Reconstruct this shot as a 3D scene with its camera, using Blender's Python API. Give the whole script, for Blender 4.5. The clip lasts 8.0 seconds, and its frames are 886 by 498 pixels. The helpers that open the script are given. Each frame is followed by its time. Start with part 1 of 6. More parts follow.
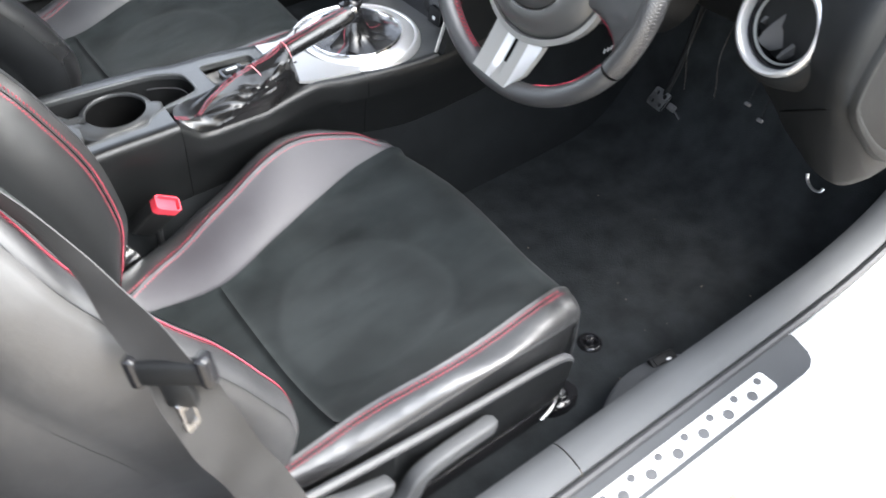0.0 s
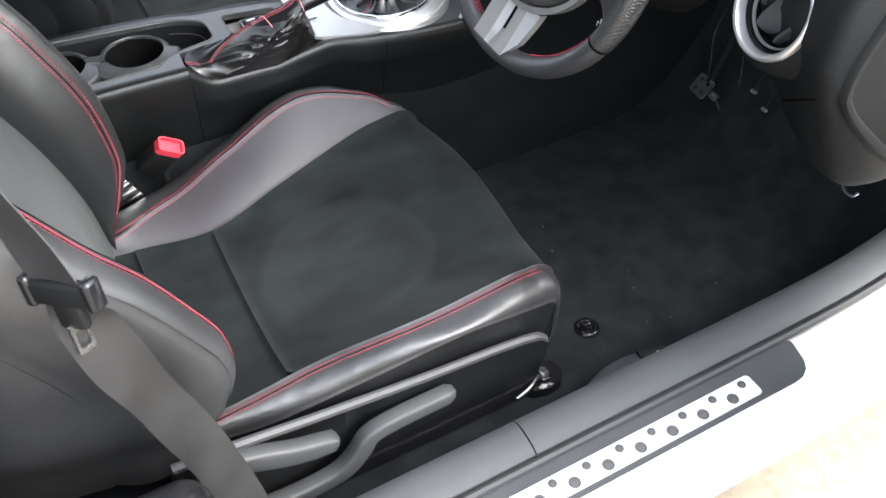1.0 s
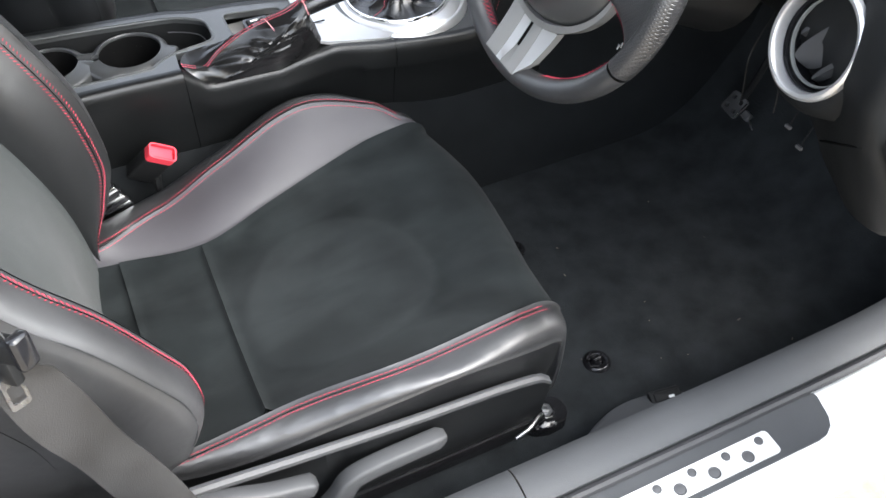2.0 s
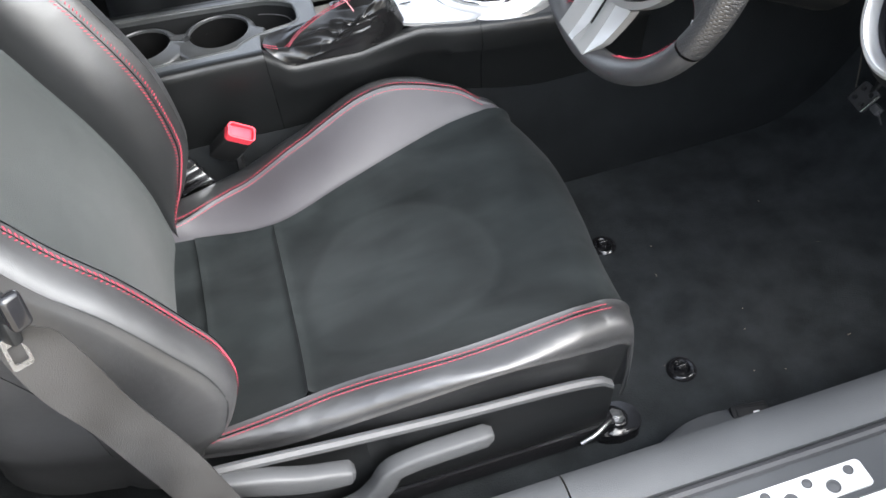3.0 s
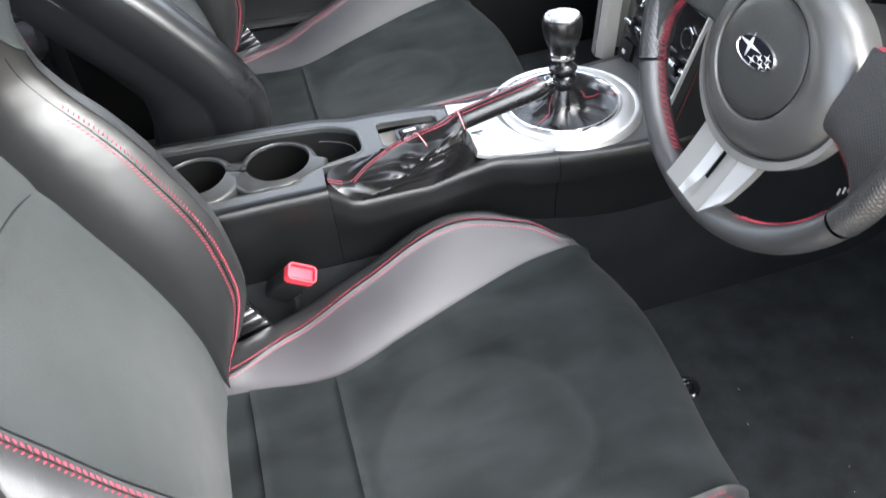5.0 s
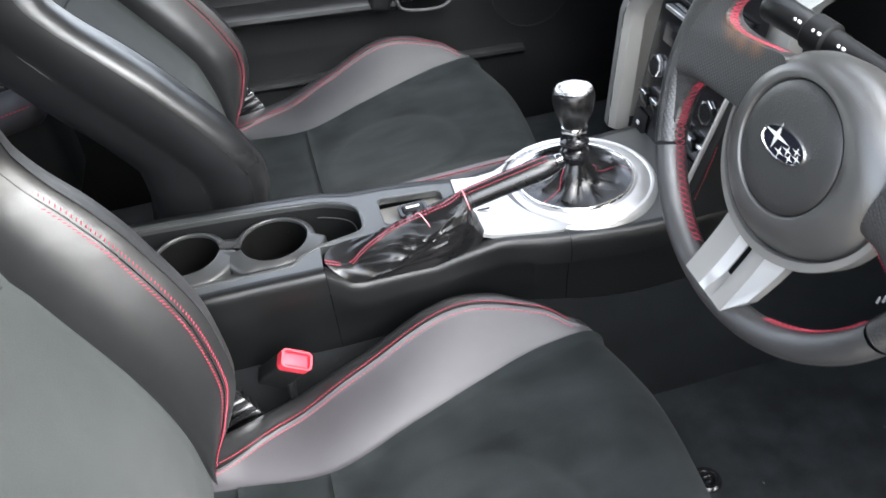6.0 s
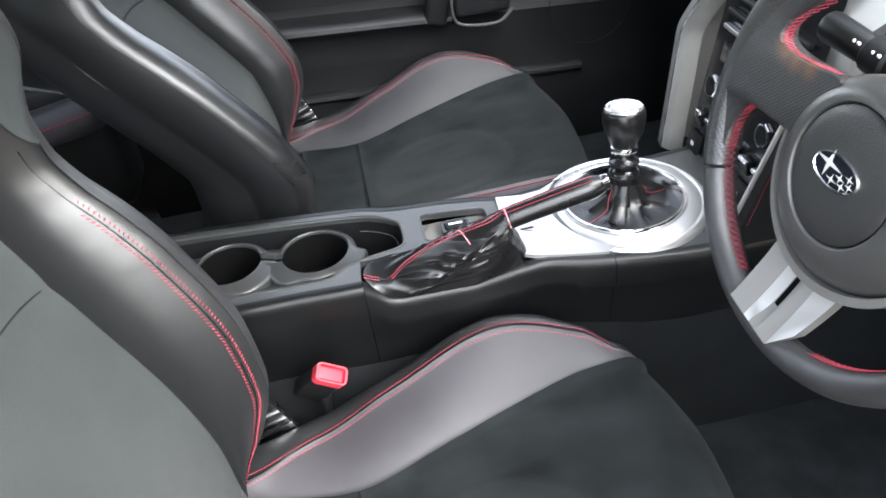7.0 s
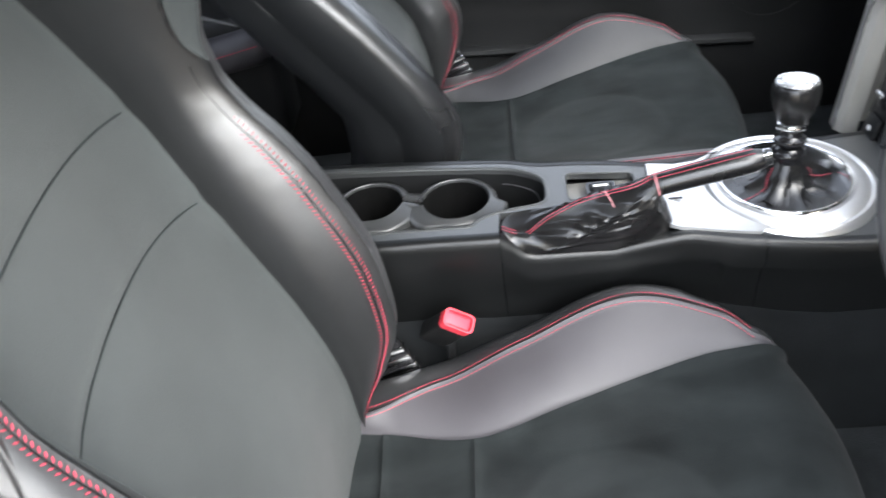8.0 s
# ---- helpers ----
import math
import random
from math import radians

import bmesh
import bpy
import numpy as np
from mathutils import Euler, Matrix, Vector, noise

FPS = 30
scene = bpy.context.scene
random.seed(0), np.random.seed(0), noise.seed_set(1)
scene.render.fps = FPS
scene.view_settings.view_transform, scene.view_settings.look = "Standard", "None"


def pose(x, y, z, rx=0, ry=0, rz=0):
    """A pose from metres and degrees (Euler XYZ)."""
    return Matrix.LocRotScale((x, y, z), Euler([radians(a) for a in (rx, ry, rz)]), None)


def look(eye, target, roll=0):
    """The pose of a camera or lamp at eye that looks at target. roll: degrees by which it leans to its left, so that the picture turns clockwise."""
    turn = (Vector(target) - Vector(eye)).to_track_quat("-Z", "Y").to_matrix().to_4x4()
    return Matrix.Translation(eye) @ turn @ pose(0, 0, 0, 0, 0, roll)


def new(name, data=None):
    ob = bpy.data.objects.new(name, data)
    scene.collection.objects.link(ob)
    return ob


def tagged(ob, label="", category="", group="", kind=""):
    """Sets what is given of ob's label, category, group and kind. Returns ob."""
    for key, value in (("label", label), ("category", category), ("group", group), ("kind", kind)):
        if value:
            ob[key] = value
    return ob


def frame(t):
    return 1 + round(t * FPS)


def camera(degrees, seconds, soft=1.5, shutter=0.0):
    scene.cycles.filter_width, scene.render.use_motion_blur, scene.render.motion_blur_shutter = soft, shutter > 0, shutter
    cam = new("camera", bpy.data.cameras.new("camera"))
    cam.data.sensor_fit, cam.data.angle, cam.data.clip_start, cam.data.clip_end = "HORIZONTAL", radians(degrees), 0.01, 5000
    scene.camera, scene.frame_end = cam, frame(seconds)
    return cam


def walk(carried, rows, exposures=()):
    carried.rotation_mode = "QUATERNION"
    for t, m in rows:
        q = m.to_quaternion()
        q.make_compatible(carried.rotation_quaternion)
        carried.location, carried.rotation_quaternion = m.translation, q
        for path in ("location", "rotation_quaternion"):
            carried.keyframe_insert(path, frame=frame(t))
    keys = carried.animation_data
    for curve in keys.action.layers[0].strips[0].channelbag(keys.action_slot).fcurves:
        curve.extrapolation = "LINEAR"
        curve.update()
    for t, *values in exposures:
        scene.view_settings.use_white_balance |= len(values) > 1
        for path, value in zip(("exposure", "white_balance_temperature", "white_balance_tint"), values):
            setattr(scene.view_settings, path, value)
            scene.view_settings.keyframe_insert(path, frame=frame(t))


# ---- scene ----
cam = camera(55.6, 8.0, shutter=0.45)
PATH = [
    (0, (-0.608, -0.732, 1.102), (0.263, 0.407, -0.292), 0.4),
    (0.5, (-0.516, -0.82, 1.094), (0.235, 0.374, -0.325), 0.5),
    (1, (-0.481, -0.82, 1.082), (0.182, 0.412, -0.347), -0.4),
    (1.2, (-0.462, -0.794, 1.069), (0.201, 0.435, -0.363), 0.3),
    (2.3, (-0.37, -0.75, 1.061), (0.144, 0.514, -0.402), -1.2),
    (2.5, (-0.338, -0.758, 1.042), (0.068, 0.545, -0.42), -4.3),
    (3, (-0.303, -0.767, 1.021), (-0.031, 0.592, -0.422), -7.4),
    (3.5, (-0.293, -0.751, 1.009), (-0.09, 0.626, -0.427), -8.9),
    (4, (-0.298, -0.717, 1.013), (-0.127, 0.694, -0.394), -10.3),
    (4.5, (-0.345, -0.651, 1.029), (-0.093, 0.787, -0.337), -8.2),
    (5.8, (-0.328, -0.538, 1.037), (-0.02, 0.979, -0.23), -7.0),
    (6, (-0.311, -0.523, 1.032), (-0.027, 1.014, -0.215), -7.2),
    (6.5, (-0.285, -0.508, 1.025), (-0.071, 1.067, -0.19), -7.8),
    (7, (-0.284, -0.513, 1.023), (-0.132, 1.075, -0.183), -8.3),
    (7.5, (-0.287, -0.516, 1.015), (-0.263, 1.073, -0.2), -9.2),
    (8, (-0.292, -0.516, 1.004), (-0.465, 1.052, -0.225), -8.9),
]
walk(cam, [(t, look(eye, target, roll)) for t, eye, target, roll in PATH], [(0, 3.40), (0.5, 2.92), (1.2, 2.84), (2.3, 3.02), (3.0, 3.14), (3.5, 3.17), (4, 3.28), (4.5, 3.40), (6, 3.28), (6.5, 3.28), (7.5, 2.98), (8, 3.14)])

# ---- world and light: bright overcast daylight ----
world = bpy.data.worlds.new("overcast_sky")
scene.world = world
world.use_nodes = True
wn = world.node_tree
bg = wn.nodes["Background"]
sky = wn.nodes.new("ShaderNodeTexSky")
sky.sky_type, sky.sun_disc = "NISHITA", False
sky.sun_elevation, sky.sun_rotation = radians(44), radians(140)
sky.air_density, sky.dust_density = 1.0, 2.0
haze = wn.nodes.new("ShaderNodeHueSaturation")
haze.inputs["Saturation"].default_value = 0.42
wn.links.new(sky.outputs[0], haze.inputs["Color"])
wn.links.new(haze.outputs[0], bg.inputs[0])
bg.inputs[1].default_value = 0.15
sun_data = bpy.data.lights.new("sun", "SUN")
sun_data.energy, sun_data.angle, sun_data.color = 1.25, radians(70), (0.97, 1.0, 1.0)
sun = new("sun", sun_data)
sun.matrix_world = look((2.3, -2.7, 3.6), (0, 0, 0.3))


# ---- materials ----
def mat(name, color, rough=0.5, metal=0.0, grain=0.0, size=400.0, vary=0.25, blotch=6.0, sheen=0.0, coat=0.0, spec=0.5, cells=False, wear=0.12, crease=0.0):
    m = bpy.data.materials.new(name)
    m.use_nodes = True
    n, l = m.node_tree.nodes, m.node_tree.links
    b = n["Principled BSDF"]
    b.inputs["Roughness"].default_value, b.inputs["Metallic"].default_value = rough, metal
    b.inputs["Specular IOR Level"].default_value = spec
    b.inputs["Sheen Weight"].default_value, b.inputs["Sheen Roughness"].default_value = sheen, 0.5
    b.inputs["Coat Weight"].default_value, b.inputs["Coat Roughness"].default_value = coat, 0.08
    co = n.new("ShaderNodeTexCoord")
    big = n.new("ShaderNodeTexNoise")
    big.inputs["Scale"].default_value, big.inputs["Detail"].default_value = blotch, 5
    l.new(co.outputs["Object"], big.inputs["Vector"])
    ramp = n.new("ShaderNodeValToRGB")
    ramp.color_ramp.elements[0].position, ramp.color_ramp.elements[1].position = 0.3, 0.7
    lo, hi = [c * (1 - vary) for c in color], [min(1, c * (1 + vary)) for c in color]
    ramp.color_ramp.elements[0].color, ramp.color_ramp.elements[1].color = (*lo, 1), (*hi, 1)
    l.new(big.outputs[0], ramp.inputs[0])
    l.new(ramp.outputs[0], b.inputs["Base Color"])
    rr = n.new("ShaderNodeMapRange")
    rr.inputs[3].default_value, rr.inputs[4].default_value = max(0.02, rough - wear), min(1, rough + wear)
    l.new(big.outputs[0], rr.inputs[0])
    l.new(rr.outputs[0], b.inputs["Roughness"])
    if grain:
        fine = n.new("ShaderNodeTexVoronoi" if cells else "ShaderNodeTexNoise")
        fine.inputs["Scale"].default_value = size
        l.new(co.outputs["Object"], fine.inputs["Vector"])
        bump = n.new("ShaderNodeBump")
        bump.inputs["Strength"].default_value, bump.inputs["Distance"].default_value = grain, 0.001
        l.new(fine.outputs[0], bump.inputs["Height"])
        l.new(bump.outputs[0], b.inputs["Normal"])
        if crease:
            soft_n = n.new("ShaderNodeTexNoise")
            soft_n.inputs["Scale"].default_value, soft_n.inputs["Detail"].default_value, soft_n.inputs["Distortion"].default_value = 40, 2, 0.2
            l.new(co.outputs["Object"], soft_n.inputs["Vector"])
            rise = n.new("ShaderNodeBump")
            rise.inputs["Strength"].default_value, rise.inputs["Distance"].default_value = crease, 0.004
            l.new(soft_n.outputs[0], rise.inputs["Height"])
            l.new(rise.outputs[0], bump.inputs["Normal"])
    return m


# same leather in three tones; side light and cabin shade are in the colours
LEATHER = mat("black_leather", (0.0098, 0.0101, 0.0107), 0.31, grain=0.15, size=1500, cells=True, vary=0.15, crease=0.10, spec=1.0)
# darkened for the shade on the passenger seat's back
LEATHER_SHADED = mat("shade_darkened_leather", (0.0105, 0.0113, 0.0122), 0.46, grain=0.14, size=1500, cells=True, vary=0.12, crease=0.05, spec=0.4)
# lightened for light from the door opening; also the worn lower wheel rim
LEATHER_LIT_WORN = mat("lit_worn_satin_leather", (0.0250, 0.0250, 0.0260), 0.43, grain=0.18, size=1300, cells=True, vary=0.22, blotch=9, crease=0.20, spec=1.0)
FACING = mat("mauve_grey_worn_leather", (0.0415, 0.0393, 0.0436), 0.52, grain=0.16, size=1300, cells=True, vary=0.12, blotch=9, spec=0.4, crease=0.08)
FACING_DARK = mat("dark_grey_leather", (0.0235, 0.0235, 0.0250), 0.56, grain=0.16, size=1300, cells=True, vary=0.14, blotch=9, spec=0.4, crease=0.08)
SUEDE = mat("charcoal_suede", (0.0100, 0.0119, 0.0122), 0.95, grain=0.5, size=900, vary=0.42, blotch=9, sheen=0.03, spec=0.06)
SUEDE_BACK = mat("grey_suede", (0.0288, 0.0324, 0.0322), 0.95, grain=0.5, size=900, vary=0.14, blotch=7, sheen=0.1, spec=0.2)
BOOT = mat("soft_black_leather", (0.0060, 0.0060, 0.0063), 0.26, grain=0.08, size=900, cells=True, spec=0.6)
THREAD = mat("red_thread", (0.3400, 0.0270, 0.0520), 0.75, grain=0.3, size=1500)
PLASTIC = mat("black_moulded_plastic", (0.0070, 0.0074, 0.0078), 0.48, grain=0.2, size=1200, vary=0.10, spec=0.28)
PLASTIC_MID = mat("charcoal_grained_plastic", (0.0352, 0.0356, 0.0368), 0.38, grain=0.25, size=900, vary=0.06)
PLASTIC_GREY = mat("dark_grey_grained_plastic", (0.13, 0.134, 0.128), 0.42, grain=0.35, size=900, vary=0.06)
# console plastic twice: sky light in the top's tone, seat shade in the sides'
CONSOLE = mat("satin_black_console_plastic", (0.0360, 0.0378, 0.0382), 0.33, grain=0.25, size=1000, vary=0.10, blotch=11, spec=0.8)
CONSOLE_SHADED = mat("shade_darkened_console_plastic", (0.0050, 0.0054, 0.0056), 0.36, grain=0.25, size=1000, vary=0.10, blotch=11, spec=0.4)
CUP = mat("satin_charcoal_cup_ring", (0.0300, 0.0310, 0.0315), 0.36, grain=0.12, size=1000, vary=0.08, spec=0.6)
KNOB_CAP = mat("brushed_knob_metal", (0.58, 0.58, 0.58), 0.28, metal=0.9, grain=0.25, size=700, vary=0.12, blotch=60)
HUB_RING = mat("satin_charcoal_hub_plastic", (0.0480, 0.0478, 0.0465), 0.33, grain=0.2, size=900, vary=0.08, blotch=14, spec=0.9)
HUB = mat("grained_airbag_plastic", (0.0190, 0.0192, 0.0194), 0.42, grain=0.35, size=650, vary=0.10, blotch=14, spec=0.85)
RAIL = mat("dull_dark_steel", (0.26, 0.26, 0.265), 0.30, metal=0.9, grain=0.2, size=900)
# tunnel carpet, darkened to hold the shade between seat and console
TUNNEL_SHADED = mat("shade_darkened_tunnel_carpet", (0.0092, 0.0101, 0.0108), 0.98, grain=0.8, size=700, vary=0.2, blotch=14, spec=0.05)
LEVER = mat("dark_grey_lever_plastic", (0.0360, 0.0366, 0.0380), 0.52, grain=0.25, size=1000, vary=0.10, spec=0.5)
STUD = mat("grey_rubber_stud", (0.0700, 0.0700, 0.0720), 0.6, grain=0.2, size=800)
GLOSS = mat("gloss_black_plastic", (0.009, 0.009, 0.010), 0.18, vary=0.05)
CARPET = mat("black_carpet", (0.0180, 0.0199, 0.0212), 1.0, grain=1.0, size=420, vary=0.34, blotch=18, spec=0.1)
SILVER = mat("satin_silver_paint", (0.62, 0.62, 0.62), 0.32, metal=0.8, grain=0.1, size=1500, vary=0.06)
SPOKE = mat("satin_grey_metal_paint", (0.27, 0.265, 0.255), 0.38, metal=0.55, grain=0.1, size=1500, vary=0.06)
SILL_GREY = mat("matt_grey_sill_plastic", (0.0530, 0.0550, 0.0575), 0.62, grain=0.4, size=900, vary=0.14, spec=0.35)
PALE = mat("pale_silver_paint", (0.62, 0.62, 0.60), 0.45, grain=0.1, size=1500, vary=0.05)
GAUGE = mat("satin_pale_dash_paint", (0.44, 0.44, 0.42), 0.38, metal=0.2, grain=0.1, size=1500, vary=0.05)
CHROME = mat("polished_chrome", (0.8, 0.8, 0.8), 0.12, metal=1.0, vary=0.03)
BARE = mat("brushed_steel", (0.68, 0.68, 0.69), 0.30, metal=1.0, grain=0.2, size=900)
RUBBER = mat("black_rubber", (0.030, 0.030, 0.032), 0.6, grain=0.2, size=800)
PAINT = mat("white_car_paint", (0.84, 0.84, 0.83), 0.35, vary=0.02, coat=0.3)
RED = mat("red_plastic", (0.6120, 0.0382, 0.0595), 0.5, vary=0.06, spec=0.5)
WEBBING = mat("charcoal_belt_webbing", (0.0165, 0.0160, 0.0158), 0.55, grain=0.5, size=1100, vary=0.3, blotch=22)
CONCRETE = mat("sandy_concrete", (0.2500, 0.2080, 0.1550), 0.95, grain=0.8, size=90, vary=0.2, blotch=30)
DOOR_BLACK = mat("matt_black_door_plastic", (0.0060, 0.0063, 0.0066), 0.6, grain=0.3, size=900, vary=0.12, spec=0.2)
DASH_BLACK = mat("soft_black_dash_skin", (0.0062, 0.0068, 0.0071), 0.62, grain=0.16, size=1100, cells=True, vary=0.1, spec=0.18)
LINING = mat("grey_roof_lining", (0.35, 0.35, 0.34), 0.95, grain=0.5, size=700, vary=0.08)
# near-black for deep recesses, with their shade put into the colour
DARKVOID = mat("matt_black_shade_fill", (0.004, 0.004, 0.004), 0.95, vary=0.2, spec=0.03)
WHITE_INK = mat("white_print", (0.75, 0.75, 0.75), 0.6, vary=0.03)
GREY_INK = mat("faded_grey_print", (0.28, 0.28, 0.28), 0.7, vary=0.1)
PINK = mat("pale_pink_cord", (0.6, 0.25, 0.27), 0.8)
EMBLEM_BLUE = mat("dark_enamel", (0.012, 0.013, 0.02), 0.12, vary=0.05, coat=0.5)
TAN_WEAR = [(-0.0180, 0.125, 0.060), (-0.0192, 0.1161, 0.0518), (-0.0176, 0.1001, 0.0490), (-0.0142, 0.0793, 0.0505)]
PERFORATED = mat("perforated_black_leather", (0.0180, 0.0180, 0.0188), 0.34, grain=0.14, size=1500, cells=True, vary=0.12, spec=0.9)
pn, pl = PERFORATED.node_tree.nodes, PERFORATED.node_tree.links
pv = pn.new("ShaderNodeTexVoronoi")
pv.voronoi_dimensions = "2D"
pv.inputs["Scale"].default_value, pv.inputs["Randomness"].default_value = 330, 0.0
flat_uv = pn.new("ShaderNodeCombineXYZ")
for axis, way in enumerate(((0.22, 0.707, 0.672), (-0.22, 0.707, -0.672))):
    dot_p = pn.new("ShaderNodeVectorMath")
    dot_p.operation = "DOT_PRODUCT"
    dot_p.inputs[1].default_value = way
    pl.new(pn["Texture Coordinate"].outputs["Object"], dot_p.inputs[0])
    pl.new(dot_p.outputs["Value"], flat_uv.inputs[axis])
pr = pn.new("ShaderNodeMapRange")
pr.inputs[1].default_value, pr.inputs[2].default_value = 0.20, 0.32
pl.new(flat_uv.outputs[0], pv.inputs["Vector"])
pl.new(pv.outputs[0], pr.inputs[0])
pb = pn.new("ShaderNodeBump")
pb.inputs["Strength"].default_value, pb.inputs["Distance"].default_value = 0.45, 0.0013
pl.new(pr.outputs[0], pb.inputs["Height"])
pl.new(pn["Bump"].outputs[0], pb.inputs["Normal"])
pl.new(pb.outputs[0], pn["Principled BSDF"].inputs["Normal"])
# tan worn streak on the wheel leather
tan_base = pn["Principled BSDF"].inputs["Base Color"]
tan_old = tan_base.links[0].from_socket
near_tan = None
for place in TAN_WEAR:
    td = pn.new("ShaderNodeVectorMath")
    td.operation, td.inputs[1].default_value = "DISTANCE", place
    pl.new(pn["Texture Coordinate"].outputs["Object"], td.inputs[0])
    if near_tan is None:
        near_tan = td.outputs["Value"]
    else:
        least = pn.new("ShaderNodeMath")
        least.operation = "SMOOTH_MIN"
        least.inputs[2].default_value = 0.006
        pl.new(near_tan, least.inputs[0])
        pl.new(td.outputs["Value"], least.inputs[1])
        near_tan = least.outputs[0]
tan_r = pn.new("ShaderNodeMapRange")
tan_r.inputs[1].default_value, tan_r.inputs[2].default_value, tan_r.inputs[3].default_value, tan_r.inputs[4].default_value = 0.002, 0.013, 0.85, 0.0
pl.new(near_tan, tan_r.inputs[0])
tan_mix = pn.new("ShaderNodeMix")
tan_mix.data_type = "RGBA"
pl.new(tan_r.outputs[0], tan_mix.inputs["Factor"])
pl.new(tan_old, tan_mix.inputs["A"])
tan_mix.inputs["B"].default_value = (0.13, 0.062, 0.032, 1)
pl.new(tan_mix.outputs["Result"], tan_base)
# worn pale round and rubbed streaks on the seat suede
sn, sl = SUEDE.node_tree.nodes, SUEDE.node_tree.links
base_in = sn["Principled BSDF"].inputs["Base Color"]
old = base_in.links[0].from_socket
sco = sn["Texture Coordinate"].outputs["Object"]
warp = sn.new("ShaderNodeTexNoise")
warp.inputs["Scale"].default_value, warp.inputs["Detail"].default_value, warp.inputs["Distortion"].default_value = 11, 7, 0.5
nap = sn.new("ShaderNodeMapping")
nap.inputs["Rotation"].default_value, nap.inputs["Scale"].default_value = (0, 0, 0.5), (0.55, 1.5, 1.0)
sl.new(sco, nap.inputs["Vector"])
sl.new(nap.outputs[0], warp.inputs["Vector"])
dist = sn.new("ShaderNodeVectorMath")
dist.operation = "DISTANCE"
dist.inputs[1].default_value = (-0.222, -0.045, 0.23)
sl.new(sco, dist.inputs[0])
wob = sn.new("ShaderNodeMath")
wob.operation, wob.inputs[1].default_value = "MULTIPLY_ADD", 0.05
sl.new(warp.outputs[0], wob.inputs[0])
sl.new(dist.outputs["Value"], wob.inputs[2])
edge_r = sn.new("ShaderNodeMapRange")
edge_r.inputs[1].default_value, edge_r.inputs[2].default_value, edge_r.inputs[3].default_value, edge_r.inputs[4].default_value = 0.146, 0.157, 1.0, 0.0
sl.new(wob.outputs[0], edge_r.inputs[0])
streak = sn.new("ShaderNodeMapRange")
streak.inputs[1].default_value, streak.inputs[2].default_value = 0.42, 0.68
sl.new(warp.outputs[0], streak.inputs[0])
both = sn.new("ShaderNodeMath")
both.operation = "MULTIPLY_ADD"
both.inputs[1].default_value = 0.25
sl.new(streak.outputs[0], both.inputs[0])
half_r = sn.new("ShaderNodeMath")
half_r.operation, half_r.inputs[1].default_value = "MULTIPLY", 0.17
sl.new(edge_r.outputs[0], half_r.inputs[0])
sl.new(half_r.outputs[0], both.inputs[2])
mixw = sn.new("ShaderNodeMix")
mixw.data_type = "RGBA"
sl.new(both.outputs[0], mixw.inputs["Factor"])
sl.new(old, mixw.inputs["A"])
mixw.inputs["B"].default_value = (0.034, 0.038, 0.039, 1)
sl.new(mixw.outputs["Result"], base_in)
GLASS = bpy.data.materials.new("clear_glass")
GLASS.use_nodes = True
gb = GLASS.node_tree.nodes["Principled BSDF"]
gb.inputs["Transmission Weight"].default_value, gb.inputs["Roughness"].default_value, gb.inputs["IOR"].default_value = 1.0, 0.0, 1.45


# ---- building helpers ----
def ev(ctrl, x):
    """Smooth curve through (x, value) pairs."""
    c = np.array(ctrl, float)
    xs, ys = c[:, 0], c[:, 1]
    d = np.diff(ys) / np.diff(xs)
    m = np.concatenate([[d[0]], np.where(d[1:] * d[:-1] > 0, 2 * d[1:] * d[:-1] / (d[1:] + d[:-1] + 1e-12), 0), [d[-1]]])
    i = int(np.clip(np.searchsorted(xs, x) - 1, 0, len(xs) - 2))
    h = xs[i + 1] - xs[i]
    s = min(max((x - xs[i]) / h, 0), 1)
    return ys[i] * (1 + 2 * s) * (1 - s) ** 2 + m[i] * h * s * (1 - s) ** 2 + ys[i + 1] * s * s * (3 - 2 * s) + m[i + 1] * h * s * s * (s - 1)


def smooth_path(points, n):
    """n points along a Catmull-Rom curve through the given ones."""
    p = [Vector(q) for q in points]
    p = [2 * p[0] - p[1]] + p + [2 * p[-1] - p[-2]]
    out = []
    for k in range(n):
        f = k / (n - 1) * (len(p) - 3)
        i = min(int(f), len(p) - 4)
        t = f - i
        a, b, c, d = p[i:i + 4]
        out.append(0.5 * (2 * b + (c - a) * t + (2 * a - 5 * b + 4 * c - d) * t * t + (3 * b - a - 3 * c + d) * t ** 3))
    return out


def thing(name, loc, label, category, group="", kind=""):
    e = new(name)
    e.location = loc
    e.empty_display_size = 0.02
    return tagged(e, label, category, group, kind)


def origin(ob):
    v = Vector((0, 0, 0))
    while ob is not None:
        v += ob.location
        ob = ob.parent
    return v


def part(name, bm, material, parent=None, label="", smooth=True):
    """Links a bmesh, given in world places, as one mesh object under parent."""
    if parent is not None:
        bmesh.ops.translate(bm, verts=bm.verts, vec=-origin(parent))
    me = bpy.data.meshes.new(name)
    bm.to_mesh(me)
    bm.free()
    me.materials.append(material)
    if smooth:
        me.polygons.foreach_set("use_smooth", [True] * len(me.polygons))
        me.set_sharp_from_angle(angle=radians(38))
    ob = new(name, me)
    ob.parent = parent
    return tagged(ob, label)


def structure(name, bm, material, label, category, smooth=True):
    return tagged(part(name, bm, material, None, label, smooth), label, category, "", "structure")


